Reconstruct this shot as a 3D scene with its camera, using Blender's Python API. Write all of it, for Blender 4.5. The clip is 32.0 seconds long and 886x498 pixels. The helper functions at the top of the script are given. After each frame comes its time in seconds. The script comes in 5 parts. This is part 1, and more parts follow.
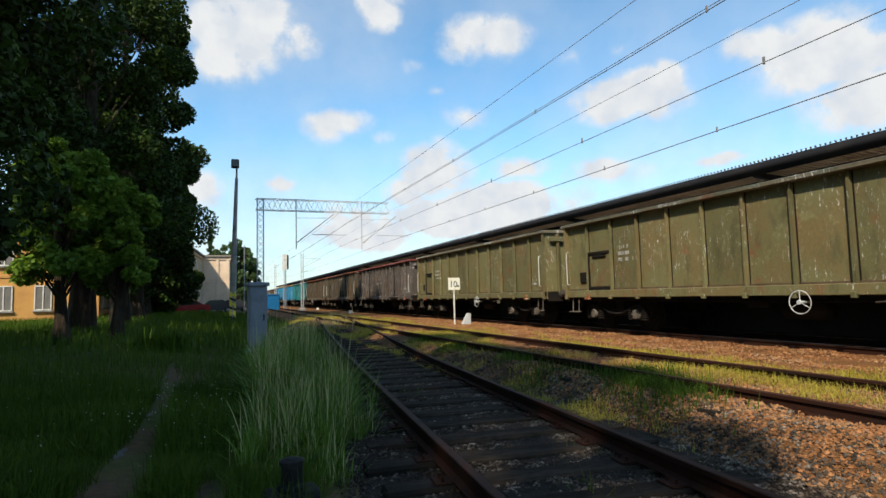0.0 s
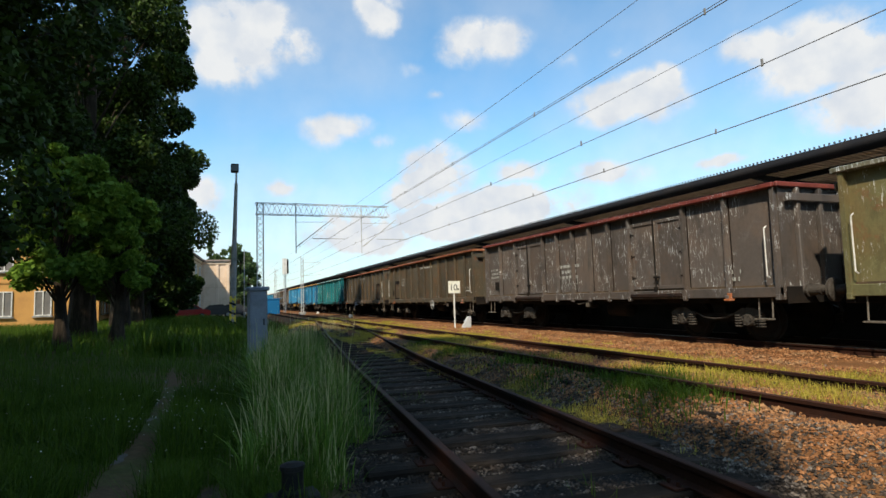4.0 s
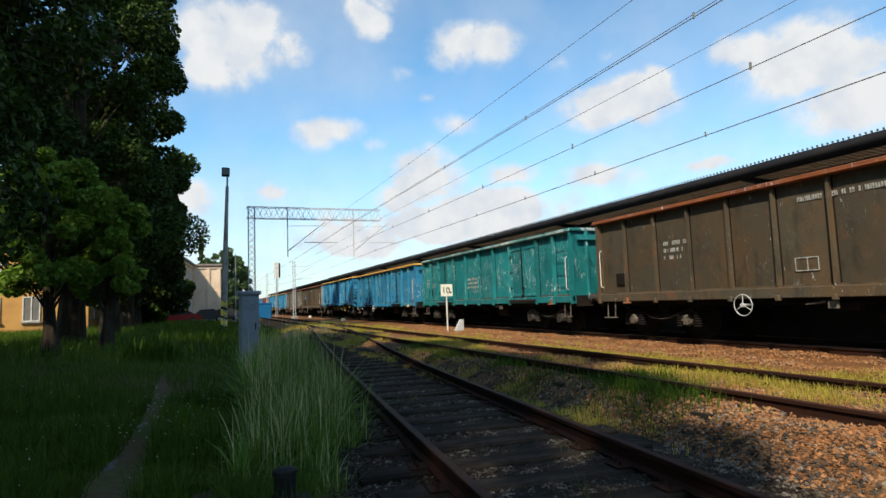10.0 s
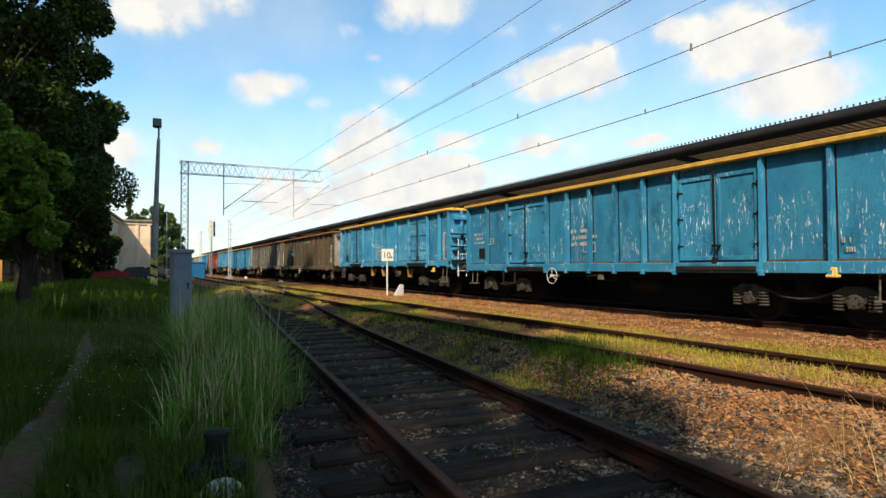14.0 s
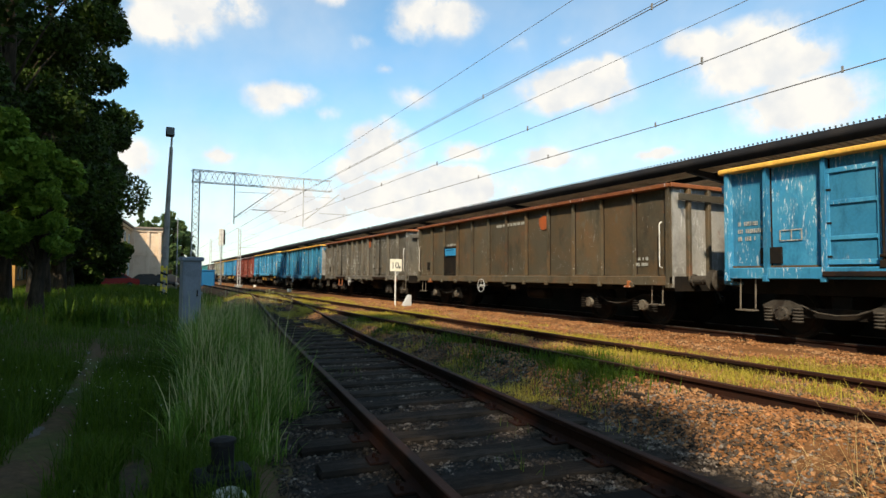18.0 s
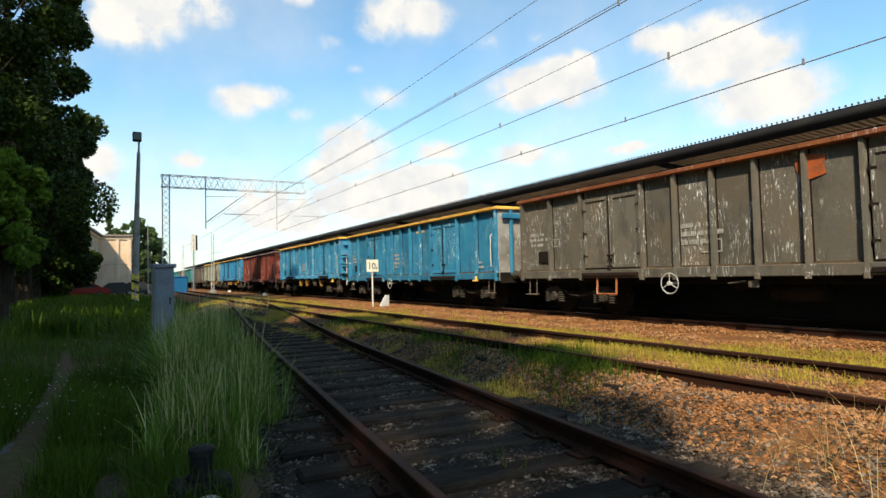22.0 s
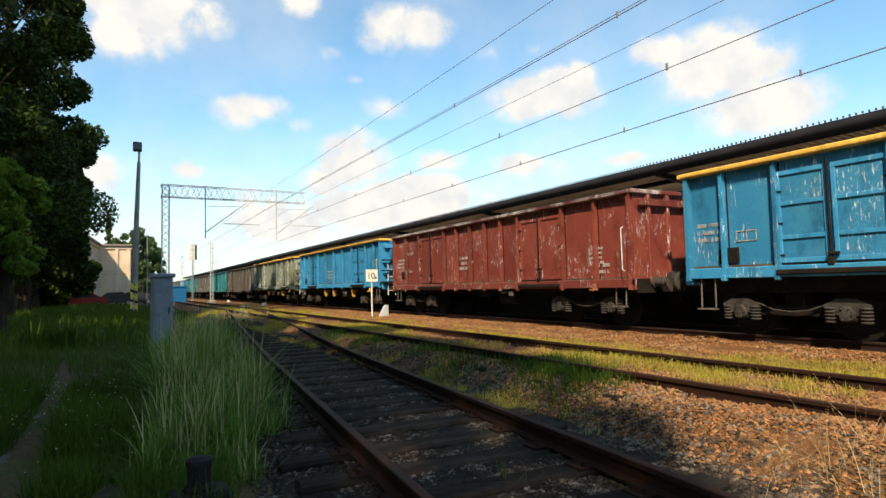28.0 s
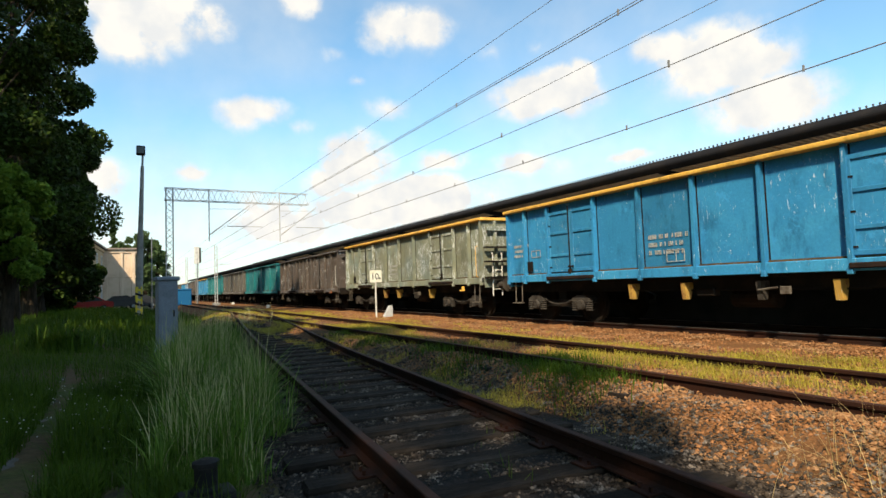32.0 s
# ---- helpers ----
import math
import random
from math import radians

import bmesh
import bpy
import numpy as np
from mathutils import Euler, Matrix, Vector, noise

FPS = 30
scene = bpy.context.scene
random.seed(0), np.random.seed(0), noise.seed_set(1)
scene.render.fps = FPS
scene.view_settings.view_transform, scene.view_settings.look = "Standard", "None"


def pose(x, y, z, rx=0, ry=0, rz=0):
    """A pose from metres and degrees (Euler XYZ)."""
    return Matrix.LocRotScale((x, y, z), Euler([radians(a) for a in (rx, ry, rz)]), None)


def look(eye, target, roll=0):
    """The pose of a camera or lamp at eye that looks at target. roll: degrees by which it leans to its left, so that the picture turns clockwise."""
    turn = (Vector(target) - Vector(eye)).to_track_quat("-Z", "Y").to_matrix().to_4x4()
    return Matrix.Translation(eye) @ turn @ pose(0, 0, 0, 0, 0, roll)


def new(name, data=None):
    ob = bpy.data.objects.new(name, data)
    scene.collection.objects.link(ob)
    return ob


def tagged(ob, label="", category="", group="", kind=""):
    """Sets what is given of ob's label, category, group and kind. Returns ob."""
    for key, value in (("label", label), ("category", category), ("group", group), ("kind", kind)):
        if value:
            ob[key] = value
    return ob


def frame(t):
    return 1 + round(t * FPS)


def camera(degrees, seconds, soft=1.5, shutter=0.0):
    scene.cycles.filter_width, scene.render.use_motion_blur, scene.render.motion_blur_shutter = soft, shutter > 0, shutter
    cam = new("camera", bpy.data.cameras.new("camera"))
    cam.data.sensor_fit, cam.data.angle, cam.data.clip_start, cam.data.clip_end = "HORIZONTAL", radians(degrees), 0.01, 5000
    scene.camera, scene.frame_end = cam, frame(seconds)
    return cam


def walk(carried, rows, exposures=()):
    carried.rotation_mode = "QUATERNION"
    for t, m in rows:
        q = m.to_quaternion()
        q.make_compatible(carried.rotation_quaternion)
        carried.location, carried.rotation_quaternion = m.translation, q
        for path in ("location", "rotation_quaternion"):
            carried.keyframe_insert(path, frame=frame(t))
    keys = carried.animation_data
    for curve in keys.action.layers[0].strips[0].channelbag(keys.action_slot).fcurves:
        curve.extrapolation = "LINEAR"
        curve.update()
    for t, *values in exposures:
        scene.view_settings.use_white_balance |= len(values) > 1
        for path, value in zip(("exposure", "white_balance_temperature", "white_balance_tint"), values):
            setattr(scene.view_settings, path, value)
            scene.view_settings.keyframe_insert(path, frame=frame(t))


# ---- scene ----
EYE = 1.35
cam = camera(75.6, 32.0)
TURNS = [  # seconds, yaw, pitch, roll
    (0, -21.35, 4.59, -1.48),
    (0.5, -21.33, 4.51, -1.57),
    (1, -21.19, 4.73, -1.69),
    (1.5, -21.21, 4.69, -1.67),
    (2, -21.01, 4.71, -1.63),
    (2.5, -21.12, 4.84, -1.85),
    (3, -21.39, 4.99, -1.79),
    (3.5, -21.38, 4.91, -1.80),
    (5.5, -21.25, 5.04, -1.54),
    (6, -21.19, 5.14, -1.46),
    (6.5, -21.08, 5.46, -1.61),
    (7, -21.18, 5.28, -1.96),
    (7.5, -21.23, 5.35, -1.93),
    (8, -21.32, 5.61, -1.90),
    (8.5, -21.39, 5.26, -2.12),
    (9, -21.41, 5.46, -1.61),
    (9.5, -21.41, 5.33, -1.90),
    (10, -22.16, 5.21, -2.14),
    (10.5, -24.12, 4.83, -1.73),
    (11, -29.83, 2.53, -0.80),
    (11.5, -34.37, -0.03, -2.09),
    (12, -34.89, 0.46, -1.04),
    (12.5, -33.62, 1.11, -1.06),
    (13, -29.43, 1.77, -0.09),
    (13.5, -28.33, 1.57, 0.07),
    (14, -27.93, 1.64, -0.42),
    (14.5, -27.96, 2.05, -0.53),
    (15, -28.03, 2.59, -0.01),
    (15.5, -27.53, 2.72, 0.40),
    (17.5, -27.20, 2.76, 0.28),
    (18, -27.08, 2.72, 0.29),
    (18.5, -26.28, 2.62, -0.23),
    (19, -26.06, 2.65, -0.37),
    (19.5, -27.01, 3.15, -0.33),
    (20, -27.28, 2.61, -1.11),
    (20.5, -27.95, 2.66, -1.13),
    (21, -28.67, 2.89, -1.08),
    (21.5, -29.22, 2.91, -1.48),
    (22, -29.45, 2.57, -1.51),
    (22.5, -29.35, 2.56, -1.48),
    (23, -29.36, 2.82, -1.59),
    (23.5, -29.53, 2.95, -1.28),
    (24, -29.33, 3.08, -1.49),
    (24.5, -29.46, 3.22, -1.48),
    (25, -29.42, 3.31, -1.62),
    (25.5, -29.48, 3.28, -1.62),
    (27.5, -29.52, 3.35, -1.55),
    (28, -29.53, 3.56, -1.47),
    (28.5, -29.57, 3.55, -1.60),
    (29, -29.30, 3.71, -1.67),
    (29.5, -29.23, 3.61, -1.98),
    (30, -29.12, 3.49, -2.05),
    (30.5, -29.24, 3.58, -2.02),
    (31, -29.11, 3.67, -1.92),
    (31.5, -29.21, 3.81, -1.84),
    (32, -29.18, 3.57, -2.10),
]
TRAIN = [  # seconds, metres run
    (0, 0.06), (0.5, 2.76), (1, 5.49), (1.5, 8.22), (2, 11.01), (2.5, 13.82), (3, 16.67), (3.5, 19.57), (5.5, 31.56),
    (6, 34.59), (6.5, 37.69), (7, 40.78), (7.5, 43.85), (8, 46.92), (8.5, 49.89), (9, 52.76), (9.5, 55.52), (10, 58.22),
    (10.5, 60.88), (11, 63.61), (11.5, 66.47), (12, 69.49), (12.5, 72.66), (13, 75.90), (13.5, 79.19), (14, 82.43),
    (14.5, 85.61), (15, 88.69), (15.5, 91.67), (17.5, 103.07), (18, 105.88), (18.5, 108.65), (19, 111.42), (19.5, 114.17),
    (20, 116.94), (20.5, 119.76), (21, 122.60), (21.5, 125.50), (22, 128.43), (22.5, 131.34), (23, 134.21), (23.5, 137.00),
    (24, 139.77), (24.5, 142.50), (25, 145.20), (25.5, 147.89), (27.5, 158.98), (28, 161.82), (28.5, 164.58), (29, 167.32),
    (29.5, 170.06), (30, 172.79), (30.5, 175.50), (31, 178.24), (31.5, 180.97), (32, 183.68),
]
EXPOSURES = [(0, 0.28, 7150, 10), (10, 0.28, 7150, 10), (13, 0.45, 7900, 10), (32, 0.5, 8000, 10)]
walk(cam, [(t, pose(0, 0, EYE, 90 + p, 0, y) @ pose(0, 0, 0, 0, 0, r)) for t, y, p, r in TURNS], EXPOSURES)

# ---- light ----
SUN_TO = Vector((-0.67, -0.74, 0.92)).normalized()
sun_data = bpy.data.lights.new("sun", "SUN")
sun_data.energy, sun_data.angle, sun_data.color = 5.0, radians(0.9), (1.0, 0.91, 0.77)
sun = new("sun", sun_data)
sun.matrix_world = look((0, 0, 60), Vector((0, 0, 60)) - SUN_TO)

world = bpy.data.worlds.new("sky")
scene.world = world
world.use_nodes = True


def sky_nodes():
    nt = world.node_tree
    nt.nodes.clear()
    N, L = nt.nodes.new, nt.links.new

    def val(v, socket):
        if isinstance(v, (int, float)):
            socket.default_value = v
        else:
            L(v, socket)

    def mth(op, a, b=0.0, clamp=False):
        n = N("ShaderNodeMath")
        n.operation, n.use_clamp = op, clamp
        val(a, n.inputs[0]), val(b, n.inputs[1])
        return n.outputs[0]

    out, bg = N("ShaderNodeOutputWorld"), N("ShaderNodeBackground")
    sky = N("ShaderNodeTexSky")
    sky.sky_type, sky.sun_disc = "NISHITA", False
    sky.sun_elevation = math.asin(SUN_TO.z)
    sky.sun_rotation = math.atan2(SUN_TO.x, SUN_TO.y)
    sky.air_density, sky.dust_density, sky.ozone_density = 1.0, 0.6, 2.0
    tc = N("ShaderNodeTexCoord")
    d = tc.outputs["Generated"]
    n1 = N("ShaderNodeTexNoise")
    n1.inputs["Scale"].default_value, n1.inputs["Detail"].default_value, n1.inputs["Roughness"].default_value = 9.0, 7.0, 0.55
    L(d, n1.inputs["Vector"])
    warp = N("ShaderNodeVectorMath")
    warp.operation = "MULTIPLY_ADD"
    L(n1.outputs["Color"], warp.inputs[0])
    warp.inputs[1].default_value, warp.inputs[2].default_value = (0.085, 0.085, 0.06), (-0.0425, -0.0425, -0.03)
    add = N("ShaderNodeVectorMath")
    L(d, add.inputs[0]), L(warp.outputs[0], add.inputs[1])
    total = None
    # clouds: azimuth from the line of the tracks, height, half width, half height, density
    for az, el, w, h, k in CLOUDS:
        a, e = radians(az), radians(el)
        sub = N("ShaderNodeVectorMath")
        sub.operation = "SUBTRACT"
        L(add.outputs[0], sub.inputs[0])
        sub.inputs[1].default_value = (math.sin(a) * math.cos(e), math.cos(a) * math.cos(e), math.sin(e))
        sc = N("ShaderNodeVectorMath")
        sc.operation = "MULTIPLY"
        L(sub.outputs[0], sc.inputs[0])
        sc.inputs[1].default_value = (57.3 / w, 57.3 / w, 57.3 / h)
        ln = N("ShaderNodeVectorMath")
        ln.operation = "LENGTH"
        L(sc.outputs[0], ln.inputs[0])
        m = mth("MULTIPLY", mth("SUBTRACT", 1.0, ln.outputs["Value"], True), k)
        total = m if total is None else mth("MAXIMUM", total, m)
    n2 = N("ShaderNodeTexNoise")
    n2.inputs["Scale"].default_value, n2.inputs["Detail"].default_value, n2.inputs["Roughness"].default_value = 14.0, 9.0, 0.6
    L(d, n2.inputs["Vector"])
    puff = mth("MULTIPLY_ADD", n2.outputs["Fac"], 1.5)
    puff.node.inputs[2].default_value = -0.45
    cover = mth("MULTIPLY", total, mth("ADD", puff, 0.25, True))
    ramp = N("ShaderNodeMapRange")
    ramp.interpolation_type = "SMOOTHSTEP"
    L(cover, ramp.inputs["Value"])
    ramp.inputs["From Min"].default_value, ramp.inputs["From Max"].default_value = 0.10, 0.50
    # thin veil of haze that thickens towards the horizon
    sep = N("ShaderNodeSeparateXYZ")
    L(d, sep.inputs[0])
    haze = N("ShaderNodeMapRange")
    L(sep.outputs["Z"], haze.inputs["Value"])
    haze.inputs["From Min"].default_value, haze.inputs["From Max"].default_value = 0.26, 0.0
    haze.inputs["To Max"].default_value = 0.62
    n3 = N("ShaderNodeTexNoise")
    n3.inputs["Scale"].default_value, n3.inputs["Detail"].default_value = 5.0, 6.0
    L(d, n3.inputs["Vector"])
    veil = mth("MULTIPLY", n3.outputs["Fac"], 0.9)
    thick = mth("ADD", mth("ADD", ramp.outputs[0], mth("MULTIPLY", haze.outputs[0], 1.0)), mth("SUBTRACT", veil, 0.34, True), True)
    mul = N("ShaderNodeMix")
    mul.data_type = "RGBA"
    L(thick, mul.inputs["Factor"])
    gain = N("ShaderNodeVectorMath")
    gain.operation = "MULTIPLY"
    L(sky.outputs[0], gain.inputs[0])
    gain.inputs[1].default_value = SKY_GAIN
    L(gain.outputs[0], mul.inputs["A"])
    lit = N("ShaderNodeMix")
    lit.data_type = "RGBA"
    n4 = N("ShaderNodeTexNoise")
    n4.inputs["Scale"].default_value, n4.inputs["Detail"].default_value = 22.0, 6.0
    L(d, n4.inputs["Vector"])
    shade = N("ShaderNodeMapRange")
    L(n4.outputs["Fac"], shade.inputs["Value"])
    shade.inputs["From Min"].default_value, shade.inputs["From Max"].default_value = 0.36, 0.6
    L(shade.outputs[0], lit.inputs["Factor"])
    lit.inputs["A"].default_value, lit.inputs["B"].default_value = (5.5, 6.25, 7.4, 1), CLOUD_WHITE
    L(lit.outputs["Result"], mul.inputs["B"])
    L(mul.outputs["Result"], bg.inputs["Color"])
    bg.inputs["Strength"].default_value = 0.1
    L(bg.outputs[0], out.inputs["Surface"])


SKY_GAIN = (1.14, 1.74, 1.93)
CLOUD_WHITE = (6.6, 7.15, 7.9, 1)
CLOUDS = [
    (1.9, 24.8, 6.7, 4.2, 1.6),
    (0.4, 21.7, 4.3, 3.1, 1.2),
    (6.8, 24, 4.3, 2.3, 1.3),
    (15.5, 27.6, 3, 3.1, 1.4),
    (17.1, 28.8, 2.8, 1.5, 0.8),
    (26.7, 24.5, 6, 2.9, 1.35),
    (11.2, 16.5, 5.3, 2.1, 1),
    (15.7, 15.4, 2.5, 1.2, 0.6),
    (40.1, 18, 6.7, 3.2, 1.5),
    (37.4, 17, 4.3, 2.3, 1),
    (43.7, 19.5, 2.5, 1.9, 1),
    (56.1, 18.9, 7.8, 4.2, 1.5),
    (59.2, 14.6, 7.8, 3.4, 1.5),
    (52.0, 20.6, 4.3, 2.3, 1.2),
    (20.8, 12.3, 4.3, 3.7, 1.5),
    (17.9, 10.7, 5, 2.7, 1),
    (47.4, 11.2, 2.8, 1.2, 1.3),
    (29.4, 12.4, 5, 1.8, 1),
    (23.9, 17.4, 3.9, 2.1, 0.75),
    (6.2, 10.9, 2.1, 1.2, 0.8),
    (28.1, 8.9, 10.6, 3.1, 1.5),
    (21.3, 7.8, 10.6, 3.1, 1.4),
    (13.3, 6.8, 8.5, 3.4, 1.2),
    (37.6, 11.4, 6.4, 2, 1),
    (-1.5, 10.4, 2.8, 3.1, 0.9),
    (21.0, 20.2, 2.1, 1.1, 0.6),
    (33.8, 22, 2.5, 1.5, 0.5),
    (39.3, 22.4, 2.8, 1.5, 0.5),
    (18.7, 22.6, 2.8, 1.1, 0.5),
    (-22.5, 30, 14, 6, 1.2),
    (87.5, 25, 16, 6, 1.3),
    (127.5, 30, 18, 7, 1.2),
    (-72.5, 28, 16, 7, 1.2),
    (177.5, 35, 20, 7, 1.2),
]
sky_nodes()


# ---- materials ----
def surface(name, base, rough=0.7, metal=0.0, second=None, mix_scale=3.0, mix_at=(0.45, 0.65), fine=60.0, fine_amount=0.25, bump=0.2, bump_scale=40.0,
            stretch=(1, 1, 1), random_value=0.0, streak=None, streak_at=(0.62, 0.7), rust=None, rust_at=(0.6, 0.7), rust_scale=1.2, coords="Object", shift=False, island=0.0, grime=None):
    """A procedural surface: two tones in large patches, fine grain, optional run-down streaks and rust blotches, relief."""
    m = bpy.data.materials.new(name)
    m.use_nodes = True
    nt = m.node_tree
    N, L = nt.nodes.new, nt.links.new
    b = nt.nodes["Principled BSDF"]
    tc = N("ShaderNodeTexCoord")
    mp = N("ShaderNodeMapping")
    L(tc.outputs[coords], mp.inputs["Vector"])
    mp.inputs["Scale"].default_value = stretch
    oi = N("ShaderNodeObjectInfo")
    if shift:
        # another stretch of the pattern on every piece
        sh = N("ShaderNodeVectorMath")
        sh.operation = "SCALE"
        sh.inputs[0].default_value = (31.0, 57.0, 19.0)
        L(oi.outputs["Random"], sh.inputs["Scale"])
        L(sh.outputs[0], mp.inputs["Location"])

    def noise_tex(scale, detail=5.0, rough_=0.6, vec=None):
        n = N("ShaderNodeTexNoise")
        n.inputs["Scale"].default_value, n.inputs["Detail"].default_value, n.inputs["Roughness"].default_value = scale, detail, rough_
        L(vec or mp.outputs[0], n.inputs["Vector"])
        return n.outputs["Fac"]

    def step(x, lo, hi):
        r = N("ShaderNodeMapRange")
        r.interpolation_type = "SMOOTHSTEP"
        L(x, r.inputs["Value"])
        r.inputs["From Min"].default_value, r.inputs["From Max"].default_value = lo, hi
        return r.outputs[0]

    def blend(f, a, c, kind="MIX"):
        x = N("ShaderNodeMix")
        x.data_type, x.blend_type = "RGBA", kind
        if isinstance(f, float):
            x.inputs["Factor"].default_value = f
        else:
            L(f, x.inputs["Factor"])
        for v, s in ((a, x.inputs["A"]), (c, x.inputs["B"])):
            if isinstance(v, tuple):
                s.default_value = (*v[:3], 1)
            else:
                L(v, s)
        return x.outputs["Result"]

    col = base
    if second:
        col = blend(step(noise_tex(mix_scale), *mix_at), col, second)
    if streak:
        sm = N("ShaderNodeMapping")
        L(mp.outputs[0], sm.inputs["Vector"])
        sm.inputs["Scale"].default_value = (1, 1, 0.17)
        f1 = step(noise_tex(27.0, 6.0, 0.8, sm.outputs[0]), *streak_at)
        f2 = step(noise_tex(1.1, 3.0, 0.5), 0.46, 0.56)
        mu = N("ShaderNodeMath")
        mu.operation = "MULTIPLY"
        L(f1, mu.inputs[0]), L(f2, mu.inputs[1])
        col = blend(mu.outputs[0], col, streak)
    if grime:
        # dirt that has run down the wall, and dull patches
        gm = N("ShaderNodeMapping")
        L(mp.outputs[0], gm.inputs["Vector"])
        gm.inputs["Scale"].default_value = (1, 1, 0.4)
        col = blend(step(noise_tex(2.8, 7.0, 0.7, gm.outputs[0]), 0.48, 0.70), col, tuple(v * grime for v in base))
        col = blend(step(noise_tex(2.6, 8.0, 0.75), 0.56, 0.66), col, tuple(v * (1.6 - 0.6 * grime) + 0.006 for v in base))
    if rust:
        rf = step(noise_tex(rust_scale, 9.0, 0.72), *rust_at)
        col = blend(rf, col, rust)
    fg = noise_tex(fine, 4.0, 0.7)
    mr = N("ShaderNodeMapRange")
    L(fg, mr.inputs["Value"])
    mr.inputs["From Min"].default_value, mr.inputs["From Max"].default_value = 0.25, 0.75
    mr.inputs["To Min"].default_value, mr.inputs["To Max"].default_value = 1 - fine_amount, 1 + fine_amount
    tint = N("ShaderNodeVectorMath")
    tint.operation = "SCALE"
    if isinstance(col, tuple):
        tint.inputs[0].default_value = col[:3]
    else:
        L(col, tint.inputs[0])
    L(mr.outputs[0], tint.inputs["Scale"])
    last = tint.outputs[0]
    if random_value:
        rr = N("ShaderNodeMapRange")
        L(oi.outputs["Random"], rr.inputs["Value"])
        rr.inputs["To Min"].default_value, rr.inputs["To Max"].default_value = 1 - random_value, 1 + random_value
        t2 = N("ShaderNodeVectorMath")
        t2.operation = "SCALE"
        L(last, t2.inputs[0]), L(rr.outputs[0], t2.inputs["Scale"])
        last = t2.outputs[0]
    if island:
        ge = N("ShaderNodeNewGeometry")
        ri = N("ShaderNodeMapRange")
        L(ge.outputs["Random Per Island"], ri.inputs["Value"])
        ri.inputs["To Min"].default_value, ri.inputs["To Max"].default_value = 1 - island, 1 + island
        t3 = N("ShaderNodeVectorMath")
        t3.operation = "SCALE"
        L(last, t3.inputs[0]), L(ri.outputs[0], t3.inputs["Scale"])
        last = t3.outputs[0]
    L(last, b.inputs["Base Color"])
    b.inputs["Specular IOR Level"].default_value = 0.12 if rough >= 0.75 else 0.35
    b.inputs["Roughness"].default_value, b.inputs["Metallic"].default_value = rough, metal
    if bump:
        bp = N("ShaderNodeBump")
        bp.inputs["Strength"].default_value, bp.inputs["Distance"].default_value = bump, 0.02
        L(noise_tex(bump_scale, 6.0, 0.65), bp.inputs["Height"])
        L(bp.outputs[0], b.inputs["Normal"])
    return m


def leafy(name, dark, light, scale=1.5, through_light=0.35):
    """Leaves and grass: a tone per blade or leaf, and light that passes through."""
    m = bpy.data.materials.new(name)
    m.use_nodes = True
    nt = m.node_tree
    N, L = nt.nodes.new, nt.links.new
    b = nt.nodes["Principled BSDF"]
    out = nt.nodes["Material Output"]
    g = N("ShaderNodeNewGeometry")
    tc = N("ShaderNodeTexCoord")
    n = N("ShaderNodeTexNoise")
    n.inputs["Scale"].default_value, n.inputs["Detail"].default_value = scale, 4.0
    L(tc.outputs["Object"], n.inputs["Vector"])
    ad = N("ShaderNodeMath")
    ad.operation = "MULTIPLY_ADD"
    L(g.outputs["Random Per Island"], ad.inputs[0])
    ad.inputs[1].default_value = 0.6
    sb = N("ShaderNodeMath")
    sb.operation = "SUBTRACT"
    L(n.outputs["Fac"], sb.inputs[0])
    sb.inputs[1].default_value = 0.3
    L(sb.outputs[0], ad.inputs[2])
    x = N("ShaderNodeMix")
    x.data_type = "RGBA"
    L(ad.outputs[0], x.inputs["Factor"])
    x.inputs["A"].default_value, x.inputs["B"].default_value = (*dark, 1), (*light, 1)
    L(x.outputs["Result"], b.inputs["Base Color"])
    b.inputs["Roughness"].default_value = 0.6
    b.inputs["Specular IOR Level"].default_value = 0.15
    tr = N("ShaderNodeBsdfTranslucent")
    L(x.outputs["Result"], tr.inputs["Color"])
    ms = N("ShaderNodeMixShader")
    ms.inputs[0].default_value = through_light
    L(b.outputs[0], ms.inputs[1]), L(tr.outputs[0], ms.inputs[2])
    L(ms.outputs[0], out.inputs["Surface"])
    return m


RUST = (0.16, 0.06, 0.028)
CHALK = (0.66, 0.70, 0.72)


def paint(name, base, second, rust_at=(0.6, 0.72), streak_at=(0.6, 0.68), streak=CHALK, rust=RUST):
    return surface(name, base, 0.55, 0.0, second=second, mix_scale=0.9, mix_at=(0.4, 0.68), fine=22.0, fine_amount=0.14, bump=0.12, bump_scale=9.0,
                   streak=streak, streak_at=streak_at, rust=rust, rust_at=rust_at, rust_scale=1.6, shift=True, random_value=0.2, grime=0.62)


